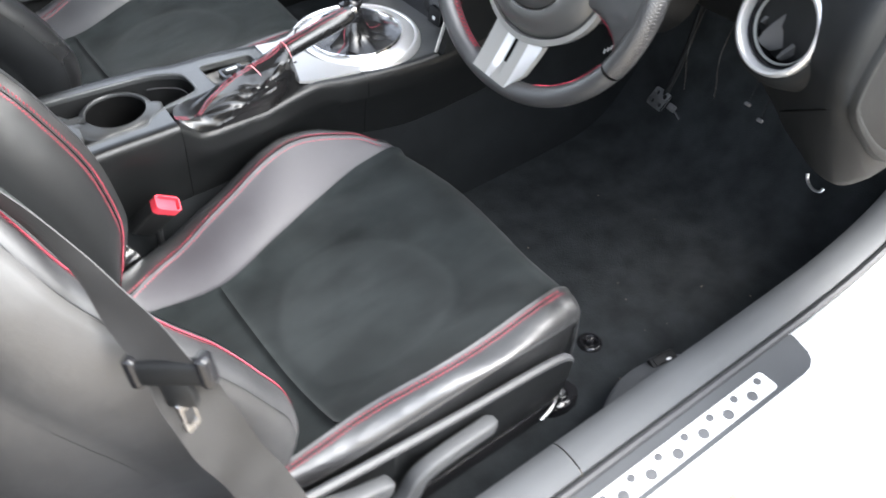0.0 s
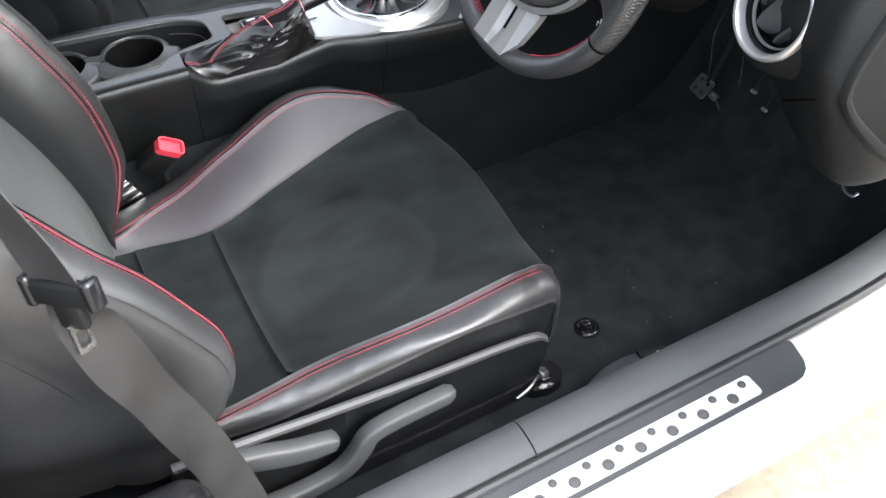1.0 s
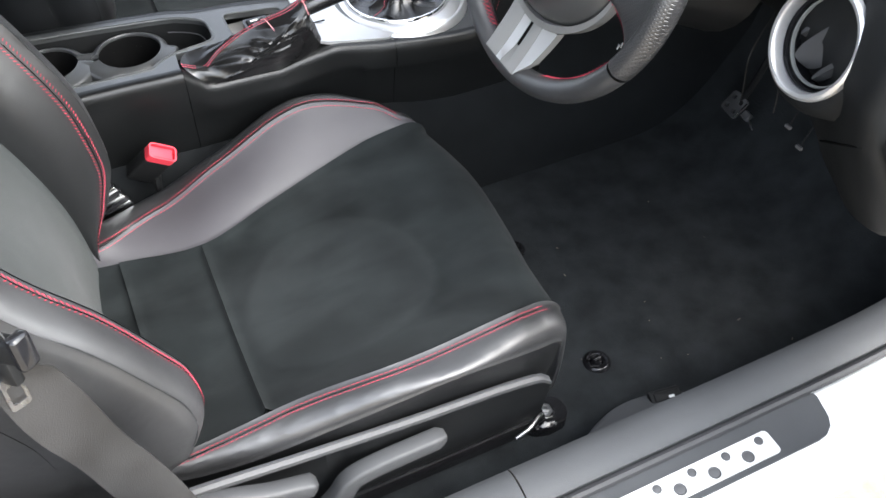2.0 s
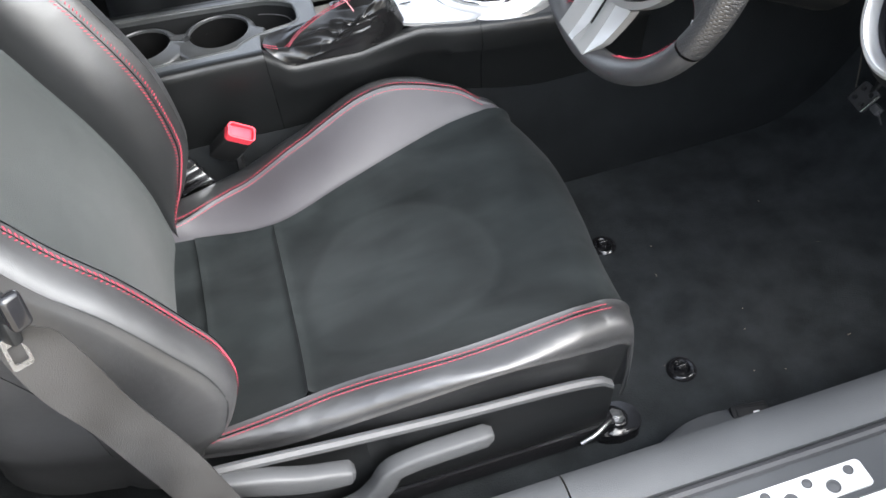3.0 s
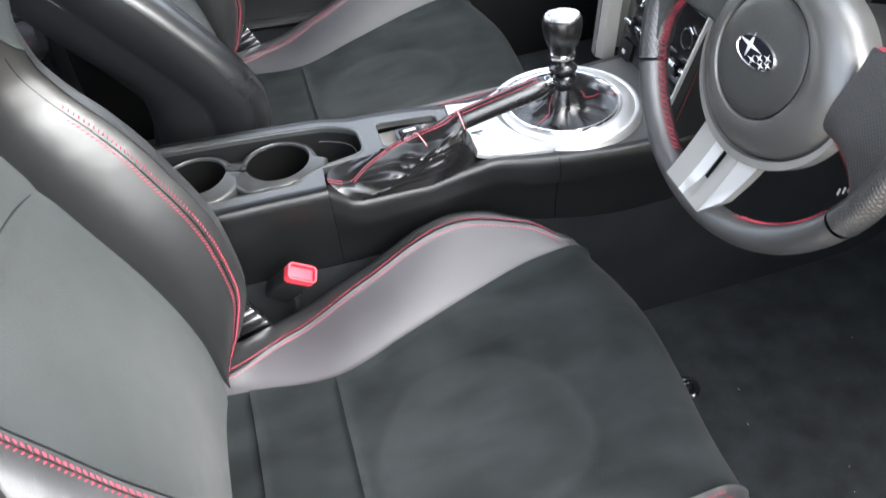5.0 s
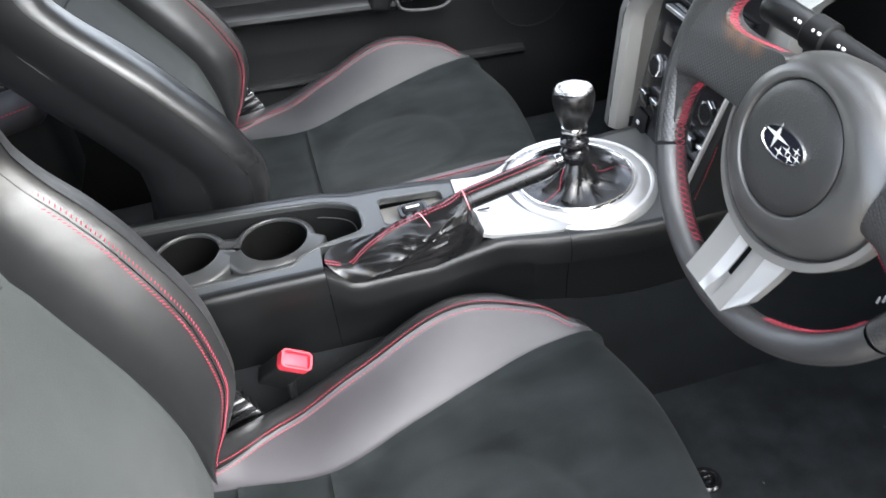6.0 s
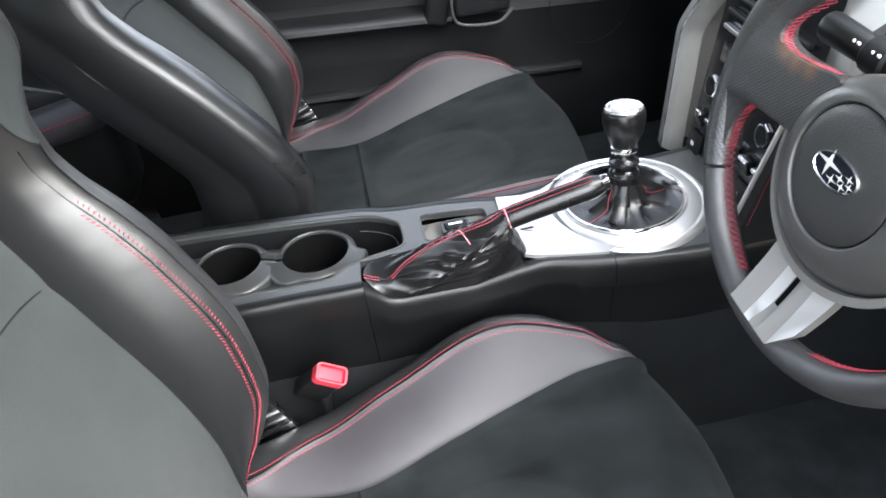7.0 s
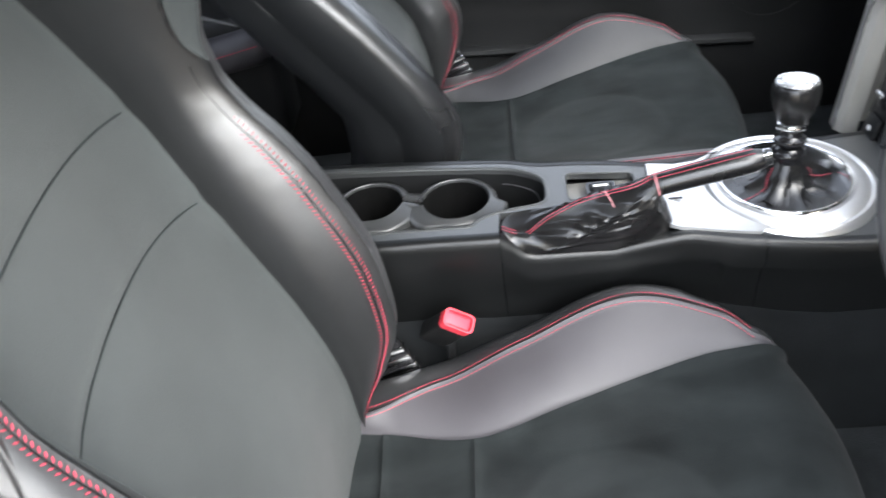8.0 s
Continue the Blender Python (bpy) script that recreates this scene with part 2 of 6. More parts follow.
def grid_mesh(rows, close_u=False, close_v=False, bm=None):
    """Quads over rows of points."""
    bm = bm or bmesh.new()
    vs = [[bm.verts.new(p) for p in r] for r in rows]
    nu, nv = len(vs), len(vs[0])
    for i in range(nu if close_u else nu - 1):
        for j in range(nv if close_v else nv - 1):
            q = [vs[i][j], vs[(i + 1) % nu][j], vs[(i + 1) % nu][(j + 1) % nv], vs[i][(j + 1) % nv]]
            bm.faces.new(q)
    return bm


def cap(bm, ring):
    bm.faces.new(ring)


def panel(fn, nu, nv, pillow=0.004, edge=0.012, sides="uUvV", flip=1, lumps=0.0011):
    """A padded panel over fn(u, v), whose chosen borders dip into the seam."""
    us = np.linspace(0, 1, nu)
    vs = np.linspace(0, 1, nv)
    p = np.array([[fn(u, v) for v in vs] for u in us], float)
    du, dv = np.gradient(p, axis=0), np.gradient(p, axis=1)
    nrm = np.cross(du, dv) * flip
    nrm /= np.linalg.norm(nrm, axis=2, keepdims=True) + 1e-12
    lu = np.linalg.norm(np.diff(p, axis=0), axis=2)
    lv = np.linalg.norm(np.diff(p, axis=1), axis=2)
    au = np.concatenate([np.zeros((1, nv)), np.cumsum(lu, 0)])
    av = np.concatenate([np.zeros((nu, 1)), np.cumsum(lv, 1)], 1)
    d = np.full((nu, nv), 9.0)
    if "u" in sides: d = np.minimum(d, au)
    if "U" in sides: d = np.minimum(d, au[-1] - au)
    if "v" in sides: d = np.minimum(d, av)
    if "V" in sides: d = np.minimum(d, av[:, -1:] - av)
    for i in range(nu):
        for j in range(nv):
            w = Vector(p[i, j])
            p[i, j] += nrm[i, j] * (lumps * (1.6 * noise.noise(w * 14) + 0.8 * noise.noise(w * 38)))
    q = np.clip(d / edge, 0, 1)
    p = p - nrm * (pillow * (1 - np.sqrt(np.maximum(0, 1 - (1 - q) ** 2))))[:, :, None]
    bm = grid_mesh([[Vector(x) for x in r] for r in p])
    bmesh.ops.recalc_face_normals(bm, faces=bm.faces)
    return bm


def tube(points, r, n=8, closed=False, bm=None, flat=1.0, up=(0, 0, 1)):
    """A round or flattened tube along points; r may be a list."""
    bm = bm or bmesh.new()
    pts = [Vector(p) for p in points]
    rows = []
    for i, p in enumerate(pts):
        a = pts[i - 1] if (i or closed) else p
        b = pts[(i + 1) % len(pts)] if (i < len(pts) - 1 or closed) else p
        t = (b - a).normalized()
        s = t.cross(Vector(up))
        if s.length < 1e-4:
            s = t.cross(Vector((1, 0, 0.1)))
        s.normalize()
        w = s.cross(t)
        ri = r[i] if isinstance(r, (list, tuple)) else r
        rows.append([bm.verts.new(p + ri * (math.cos(k * math.tau / n) * s + flat * math.sin(k * math.tau / n) * w)) for k in range(n)])
    m = len(rows)
    for i in range(m if closed else m - 1):
        for k in range(n):
            bm.faces.new([rows[i][k], rows[(i + 1) % m][k], rows[(i + 1) % m][(k + 1) % n], rows[i][(k + 1) % n]])
    if not closed:
        bm.faces.new(rows[0][::-1])
        bm.faces.new(rows[-1])
    bmesh.ops.recalc_face_normals(bm, faces=bm.faces)
    return bm


def lathe(profile, at, axis=(0, 0, 1), n=40, squash=1.0, bm=None):
    """Turns (radius, height) pairs about an axis."""
    bm = bm or bmesh.new()
    m = Vector(axis).to_track_quat("Z", "Y").to_matrix()
    rows = []
    for k in range(n):
        a = k * math.tau / n
        rows.append([Vector(at) + m @ Vector((r * math.cos(a), squash * r * math.sin(a), h)) for r, h in profile])
    grid_mesh(rows, close_u=True, bm=bm)
    bmesh.ops.remove_doubles(bm, verts=bm.verts, dist=1e-6)
    bmesh.ops.recalc_face_normals(bm, faces=bm.faces)
    return bm


def box(lo, hi, bevel=0.0, seg=2, m=None, bm=None):
    """A box between two corners with rounded edges."""
    one = bmesh.new()
    bmesh.ops.create_cube(one, size=1)
    lo, hi = Vector(lo), Vector(hi)
    for v in one.verts:
        v.co = Vector([(lo[i] + hi[i]) / 2 + v.co[i] * (hi[i] - lo[i]) for i in range(3)])
    if bevel:
        bmesh.ops.bevel(one, geom=one.edges[:], offset=bevel, segments=seg, profile=0.5, affect="EDGES")
    if m is not None:
        bmesh.ops.transform(one, matrix=m, verts=one.verts)
    if bm is None:
        return one
    tmp = bpy.data.meshes.new("tmp")
    one.to_mesh(tmp)
    one.free()
    bm.from_mesh(tmp)
    bpy.data.meshes.remove(tmp)
    return bm


def rounded(x0, y0, x1, y1, r, n=5):
    """A rounded rectangle's outline."""
    out = []
    for cx, cy, a0 in ((x1 - r, y1 - r, 0), (x0 + r, y1 - r, 90), (x0 + r, y0 + r, 180), (x1 - r, y0 + r, 270)):
        for k in range(n + 1):
            a = radians(a0 + 90 * k / n)
            out.append((cx + r * math.cos(a), cy + r * math.sin(a)))
    return out


def circle(cx, cy, r, n=32):
    return [(cx + r * math.cos(k * math.tau / n), cy + r * math.sin(k * math.tau / n)) for k in range(n)]


def holed_plate(outer, holes, lift, depth):
    """A plate with holes through it; lift(x, y) gives its top, depth its thickness."""
    bm = bmesh.new()
    loops = []
    for ring in [outer] + holes:
        vs = [bm.verts.new((x, y, 0)) for x, y in ring]
        loops.append(vs)
        for i in range(len(vs)):
            bm.edges.new((vs[i], vs[(i + 1) % len(vs)]))
    bmesh.ops.triangle_fill(bm, use_beauty=True, edges=bm.edges[:])
    for loop in loops:
        low = [bm.verts.new((v.co.x, v.co.y, -depth)) for v in loop]
        for i in range(len(loop)):
            j = (i + 1) % len(loop)
            bm.faces.new([loop[i], loop[j], low[j], low[i]])
    for v in bm.verts:
        v.co.z += lift(v.co.x, v.co.y)
    bmesh.ops.recalc_face_normals(bm, faces=bm.faces)
    return bm


def stitches(points, pitch=0.0056, length=0.0046, r=0.00052, lift=(0, 0, 0), bm=None, slant=0.0):
    """Single stitches along a line."""
    bm = bm or bmesh.new()
    pts = [Vector(p) + Vector(lift) for p in points]
    acc, nxt = 0.0, pitch / 2
    for a, b in zip(pts, pts[1:]):
        seg = (b - a).length
        if seg < 1e-7:
            continue
        t = (b - a) / seg
        while nxt <= acc + seg:
            c = a + t * (nxt - acc)
            s = t.cross(Vector((0.31, 0.2, 0.93))).normalized()
            w = s.cross(t)
            t2 = (t + slant * s).normalized()
            ends = [c - t2 * length / 2, c - t2 * length / 4, c + t2 * length / 4, c + t2 * length / 2]
            rad = [0.35 * r, r, r, 0.35 * r]
            rows = [[bm.verts.new(e + q * (math.cos(k * math.tau / 5) * s + math.sin(k * math.tau / 5) * w)) for k in range(5)] for e, q in zip(ends, rad)]
            for i in range(3):
                for k in range(5):
                    bm.faces.new([rows[i][k], rows[i + 1][k], rows[i + 1][(k + 1) % 5], rows[i][(k + 1) % 5]])
            nxt += pitch
        acc += seg
    return bm


def sweep(path, profile):
    """Carries a (y, h) profile along a path of (x, z) points."""
    rows = []
    for i, (x, z) in enumerate(path):
        a, b = path[max(i - 1, 0)], path[min(i + 1, len(path) - 1)]
        t = Vector((b[0] - a[0], 0, b[1] - a[1])).normalized()
        nrm = Vector((-t.z, 0, t.x))
        rows.append([Vector((x, y, z)) + h * nrm for y, h in profile])
    bm = grid_mesh(rows)
    bmesh.ops.recalc_face_normals(bm, faces=bm.faces)
    return bm


def xz_curve(points, n):
    return [(p.x, p.z) for p in smooth_path([(x, 0, z) for x, z in points], n)]


# ---- the setting: ground, body sill, floor, roof ----
g = bmesh.new()
bmesh.ops.create_grid(g, x_segments=40, y_segments=40, size=60)
bmesh.ops.translate(g, verts=g.verts, vec=(0, 0, -0.30))
structure("ground", g, CONCRETE, "pale sandy concrete drive outside the car", "ground")

SILL = xz_curve([(-1.1, 0.15), (-0.6, 0.15), (-0.1, 0.15), (0.3, 0.151), (0.48, 0.165), (0.6, 0.21), (0.68, 0.30), (0.73, 0.45), (0.76, 0.62)], 60)
fl = grid_mesh([[Vector((x, y, z)) for y in np.linspace(-0.327, 0.30, 20)] for x, z in xz_curve([(-1.1, 0.0), (-0.5, 0.0), (0.0, 0.0), (0.4, 0.0), (0.58, 0.02), (0.70, 0.12), (0.80, 0.3), (0.82, 0.6)], 50)])
structure("floor", fl, CARPET, "black carpet of the driver's footwell", "floor")
fl2 = grid_mesh([[Vector((x, y, z)) for y in np.linspace(0.50, 1.18, 20)] for x, z in xz_curve([(-1.1, 0.0), (-0.5, 0.0), (0.0, 0.0), (0.4, 0.0), (0.58, 0.02), (0.70, 0.12), (0.80, 0.3), (0.82, 0.6)], 40)])
structure("floor_passenger", fl2, CARPET, "black carpet of the passenger footwell", "floor")
tun = sweep(xz_curve([(-1.1, 0.0), (0.3, 0.0), (0.82, 0.02)], 30), [(0.272, 0.0), (0.278, 0.08), (0.284, 0.17), (0.30, 0.24), (0.33, 0.28), (0.48, 0.28), (0.51, 0.24), (0.52, 0.17), (0.53, 0.0)])
structure("tunnel", tun, TUNNEL_SHADED, "black trimmed transmission tunnel between the seats", "tunnel")

sill_inner = [(-0.322, -0.16), (-0.325, -0.06), (-0.328, -0.016), (-0.331, -0.005), (-0.338, 0.0), (-0.35, 0.003), (-0.365, 0.002), (-0.379, -0.001), (-0.386, -0.006), (-0.388, -0.03)]
cut = [i for i, p in enumerate(SILL) if p[0] < -0.116]
seam_x = -0.116
rear_path = [SILL[i] for i in cut] + [(seam_x - 0.001, 0.15)]
front_path = [(seam_x + 0.001, 0.1502)] + [SILL[i] for i in range(cut[-1] + 1, len(SILL))]
structure("sill_trim_rear", sweep(rear_path, sill_inner), SILL_GREY, "dark grey grained plastic sill trim, rear length", "sill trim")
structure("sill_trim_front", sweep(front_path, sill_inner), SILL_GREY, "dark grey grained plastic sill trim curving up to the pillar", "sill trim")
seal_out = [Vector((x, -0.394, z - 0.012)) for x, z in SILL]
structure("door_seal", tube(seal_out, 0.0065, 8), RUBBER, "black rubber door seal along the sill", "seal")
white = [(-0.389, -0.05), (-0.396, -0.024), (-0.402, -0.0195), (-0.43, -0.0185), (-0.454, -0.019), (-0.464, -0.023), (-0.473, -0.034), (-0.478, -0.055), (-0.481, -0.10), (-0.480, -0.16), (-0.474, -0.22), (-0.455, -0.28), (-0.42, -0.33)]
OUT = xz_curve([(-1.1, 0.15), (-0.6, 0.15), (-0.1, 0.15), (0.3, 0.15), (0.5, 0.16), (0.66, 0.2), (0.76, 0.29), (0.81, 0.45), (0.84, 0.62)], 60)
rows = []
for i, ((xi, zi), (xo, zo)) in enumerate(zip(SILL, OUT)):
    (xa, za), (xb, zb) = SILL[max(i - 1, 0)], SILL[min(i + 1, 59)]
    t = Vector((xb - xa, 0, zb - za)).normalized()
    rows.append([Vector((xi, y, zi)).lerp(Vector((xo, y, zo)), min(1, (-0.389 - y) / 0.06)) + h * Vector((-t.z, 0, t.x)) for y, h in white])
body = grid_mesh(rows)
bmesh.ops.recalc_face_normals(body, faces=body.faces)
structure("body_sill", body, PAINT, "glossy white painted body sill under the door opening", "car body")

sp = thing("scuff_plate", (-0.2, -0.43, 0.1315), "dark plastic scuff plate with studded silver inlay on the white sill", "scuff plate")
outl = [(-1.0, -0.3985), (0.298, -0.3985), (0.303, -0.4005), (0.304, -0.406), (0.296, -0.436), (0.288, -0.448), (0.276, -0.455), (0.262, -0.457), (-1.0, -0.457)]
part("base", holed_plate(outl, [], lambda x, y: 0.1345, 0.004), SILL_GREY, sp)
inlay = rounded(-0.98, -0.450, 0.207, -0.417, 0.006)
part("inlay", holed_plate(inlay, [], lambda x, y: 0.137, 0.004), PALE, sp, "satin silver metal inlay")
for k in range(20):
    for name, x0, y0, r in (("stud", 0.163, -0.4385, 0.0078), ("stud", 0.189, -0.4265, 0.0056)):
        x = x0 - 0.0512 * k
        if x > -0.95:
            part(name, lathe([(0, 0.0), (r * 0.55, 0.0), (r * 0.8, -0.0006), (r, 0.0006), (r * 1.06, -0.0006)], (x, y0, 0.1376), n=16), STUD, sp)

# roof, glass and closing body
rf = grid_mesh([[Vector((x, y, 1.0 + 0.03 * math.cos((y - 0.405) * 2.2) - 0.06 * (x + 0.45) ** 2 - 0.02)) for y in np.linspace(-0.10, 0.90, 16)] for x in np.linspace(-1.3, 0.02, 16)])
ext = bmesh.ops.extrude_face_region(rf, geom=rf.faces[:])
bmesh.ops.translate(rf, verts=[v for v in ext["geom"] if isinstance(v, bmesh.types.BMVert)], vec=(0, 0, 0.03))
bmesh.ops.recalc_face_normals(rf, faces=rf.faces)
structure("ceiling", rf, LINING, "light grey fabric roof lining", "roof")
ws = grid_mesh([[Vector((0.025 + 0.92 * s - 0.03 * math.sin(s * 3.1), y, 0.985 - 0.26 * s + 0.03 * math.sin(s * 3.1))) for y in np.linspace(-0.10 - 0.24 * s, 0.90 + 0.24 * s, 12)] for s in np.linspace(0, 1, 10)])
wso = structure("windscreen", ws, GLASS, "clear windscreen glass", "windscreen")
wso.visible_shadow = False
for nm, ya, yb in (("pillar_driver", -0.11, -0.36), ("pillar_passenger", 0.91, 1.17)):
    structure(nm, tube([(0.0, ya, 0.985), (0.4, (ya + yb) / 2, 0.9), (0.95, yb, 0.72)], 0.03, 10), PLASTIC, "black trimmed windscreen pillar", "pillar")
bp = grid_mesh([[Vector((x, -0.40 + 0.25 * max(0, (z - 0.35) / 0.65) ** 1.3, z)) for x in np.linspace(-1.6, -0.72, 8)] for z in np.linspace(-0.15, 0.98, 12)])
structure("wall_rear_driver", bp, PLASTIC, "dark plastic trimmed rear quarter behind the driver's door", "wall")
bp = grid_mesh([[Vector((x, 1.19 - 0.25 * max(0, (z - 0.35) / 0.65) ** 1.3, z)) for x in np.linspace(-1.6, -0.72, 8)] for z in np.linspace(-0.15, 0.70, 12)])
structure("wall_rear_passenger", bp, PLASTIC, "dark plastic trimmed rear quarter on the passenger side", "wall")
structure("wall_back", box((-1.62, -0.4, 0.0), (-1.58, 1.2, 0.75)), PLASTIC, "dark panel behind the rear seat", "wall", False)
structure("wall_front", box((0.82, -0.5, -0.05), (0.86, 1.25, 0.75)), DARKVOID, "dark bulkhead ahead of the footwells", "wall", False)


# ---- front seats ----
CREST_Y = [(-0.53, 0.155), (-0.496, 0.158), (-0.4, 0.20), (-0.3, 0.225), (-0.155, 0.248), (-0.06, 0.228), (0.0, 0.198), (0.04, 0.181)]
CREST_Z = [(-0.53, 0.234), (-0.496, 0.234), (-0.4, 0.231), (-0.3, 0.262), (-0.155, 0.306), (-0.06, 0.289), (0.0, 0.262), (0.04, 0.262)]
SEAM_Y = [(-0.53, 0.15), (-0.47, 0.140), (-0.36, 0.119), (-0.25, 0.146), (-0.154, 0.172), (-0.06, 0.191), (0.0, 0.1925), (0.04, 0.178)]
SEAM_Z = [(-0.53, 0.208), (-0.47, 0.21), (-0.36, 0.216), (-0.25, 0.232), (-0.154, 0.246), (-0.06, 0.257), (0.0, 0.262), (0.04, 0.262)]
MID_Z = [(-0.53, 0.196), (-0.47, 0.198), (-0.36, 0.207), (-0.2, 0.226), (-0.06, 0.246), (0.0, 0.25), (0.04, 0.25)]
PIPE_Y = [(-0.53, 0.20), (-0.42, 0.226), (-0.3, 0.246), (-0.155, 0.266), (-0.07, 0.254), (-0.01, 0.236), (0.04, 0.225)]
PIPE_Z = [(-0.53, 0.205), (-0.42, 0.214), (-0.3, 0.243), (-0.155, 0.280), (-0.07, 0.256), (-0.01, 0.226), (0.04, 0.215)]
CRN_Y = [(-0.53, 0.208), (-0.457, 0.205), (-0.354, 0.205), (-0.21, 0.225), (-0.06, 0.212), (0.0, 0.199), (0.04, 0.196)]
CRN_Z = [(-0.53, 0.234), (-0.457, 0.238), (-0.354, 0.253), (-0.21, 0.283), (-0.06, 0.278), (0.0, 0.262), (0.04, 0.262)]
X0, X1, RF = -0.53, -0.020, 0.046


def pipe_y(xc, side):
    """The lower border of the bolster, drawn in at the front of the console side."""
    return ev(PIPE_Y, xc) - (0.026 * max(0.0, min(1.0, (xc + 0.10) / 0.10)) if side > 0 else 0.0)


def along(v):
    """Where v of the cushion's length lies: x for the curves, true x, drop at the front roll."""
    if v < 0.8:
        x = X0 + (X1 - X0) * v / 0.8
        return x, x, 0.0
    a = (v - 0.8) / 0.2 * radians(105)
    return X1 + 0.020 * min(1, a), X1 + RF * math.sin(a), RF * (1 - math.cos(a)) + max(0, a - 1.2) * 0.12


def corner(v):
    """How far the console-side front corner of the cushion is rounded back."""
    return 0.017 * max(0.0, (v - 0.76) / 0.24) ** 1.2


def pad(x, y):
    """The faint raised round of the seat pad."""
    r = math.hypot(x + 0.222, y + 0.045)
    return 0.0035 / (1 + math.exp((r - 0.125) / 0.006))


def insert_pt(u, v):
    xc, x, drop = along(v)
    k = 2 * u - 1
    zm = ev(MID_Z, xc)
    if k >= 0:
        y, z = k * ev(SEAM_Y, xc), zm + (ev(SEAM_Z, xc) - zm) * k ** 3
    else:
        y, z = k * (ev(CRN_Y, xc) - 0.004), zm + (ev(CRN_Z, xc) - 0.002 - zm) * (-k) ** 2.6
    bow = 0.024 * (1 - k * k) * (1 + 0.8 * k) * max(0, (v - 0.55) / 0.45) ** 1.5
    return (x + bow - corner(v) * max(0.0, (k - 0.4) / 0.6) ** 2, y, z - drop + pad(x, y))


def inner_pt(u, v):
    xc, x, drop = along(v)
    y0, z0, y1, z1 = ev(SEAM_Y, xc), ev(SEAM_Z, xc), ev(CREST_Y, xc), ev(CREST_Z, xc)
    bulge = 0.0045 * math.sin(math.pi * u ** 0.8) * min(1, (y1 - y0) / 0.05)
    return (x - corner(v), y0 + (y1 - y0) * u - 0.4 * bulge, z0 + (z1 - z0) * u + bulge - drop)


def outer_pt(side):
    def fn(u, v):
        xc, x, drop = along(v)
        y0, z0, y1, z1 = ev(CREST_Y if side > 0 else CRN_Y, xc), ev(CREST_Z if side > 0 else CRN_Z, xc), pipe_y(xc, side), ev(PIPE_Z, xc)
        b = (0.015 if side > 0 else 0.010) * math.sin(math.pi * u)
        f = max(0, (v - 0.8) / 0.2)
        crease = (0.0008 * noise.noise(Vector((x * 70 + u * 16, u * 5.0 - x * 14, 3))) + 0.0004 * noise.noise(Vector((x * 26, u * 1.5, 9)))) * math.sin(math.pi * u) * max(0, min(1, (-0.1 - x) / 0.15)) if side < 0 else 0
        return (x - 0.012 * f * u - (corner(v) if side > 0 else 0.0), side * (y0 + (y1 - y0) * math.sin(u * math.pi / 2) + 0.6 * b + crease - 0.010 * f * u), z0 + (z1 - z0) * (1 - math.cos(u * math.pi / 2)) + 0.6 * b + crease - drop)
    return fn


def skirt_pt(side):
    def fn(u, v):
        xc, x, drop = along(v)
        y1, z1 = pipe_y(xc, side), ev(PIPE_Z, xc)
        f = max(0, (v - 0.8) / 0.2)
        return (x - 0.012 * f - 0.02 * u * max(0, (v - 0.7) / 0.3) - (corner(v) if side > 0 else 0.0), side * (y1 - 0.010 * f - max(0, y1 - 0.250) * min(1, u / 0.28) - 0.010 * u), z1 - (z1 - 0.10) * u - drop * (1 - u) * 0.8)
    return fn


def sub(fn, u0, u1, v0, v1):
    return lambda u, v: fn(u0 + (u1 - u0) * u, v0 + (v1 - v0) * v)


BACK_X = [(0.16, -0.50), (0.21, -0.513), (0.3, -0.528), (0.4, -0.556), (0.5, -0.598), (0.6, -0.643), (0.7, -0.69), (0.80, -0.738), (0.92, -0.79)]
BC_X = [(0.16, -0.512), (0.234, -0.492), (0.29, -0.458), (0.35, -0.439), (0.42, -0.445), (0.54, -0.486), (0.593, -0.513), (0.643, -0.544), (0.675, -0.557), (0.708, -0.559), (0.742, -0.552), (0.79, -0.537), (0.86, -0.55), (0.92, -0.60)]
BCN_X = [(0.16, -0.505), (0.234, -0.475), (0.29, -0.44), (0.355, -0.421), (0.39, -0.425), (0.442, -0.446), (0.507, -0.478), (0.558, -0.512), (0.61, -0.541), (0.657, -0.566), (0.72, -0.59), (0.80, -0.62), (0.92, -0.69)]
BC_Y = [(0.16, 0.172), (0.234, 0.180), (0.3, 0.198), (0.42, 0.206), (0.54, 0.208), (0.657, 0.208), (0.72, 0.200), (0.80, 0.192), (0.92, 0.17)]
BS_Y = [(0.16, 0.168), (0.234, 0.174), (0.3, 0.180), (0.42, 0.182), (0.54, 0.189), (0.60, 0.197), (0.657, 0.204), (0.72, 0.200), (0.80, 0.188), (0.92, 0.15)]
BO_Y = [(0.16, 0.198), (0.234, 0.212), (0.3, 0.238), (0.42, 0.252), (0.54, 0.255), (0.657, 0.243), (0.72, 0.228), (0.80, 0.21), (0.92, 0.185)]
ZB0, ZB1, YB = 0.17, 0.90, -0.010


SIDE_END = [(0.16, -0.592), (0.22, -0.580), (0.271, -0.569), (0.33, -0.565), (0.381, -0.568), (0.43, -0.582), (0.5, -0.612), (0.6, -0.655), (0.7, -0.702), (0.8, -0.75), (0.92, -0.802)]
BACK_ARCS = ((0.563, 0.22, 0.022), (0.656, 0.48, 0.0165))
LEAN_BACK, TWIN = [0.0], [False]


def lean(z):
    return -LEAN_BACK[0] * max(0.0, z - 0.38)


def bz(v):
    return ZB0 + (ZB1 - ZB0) * v


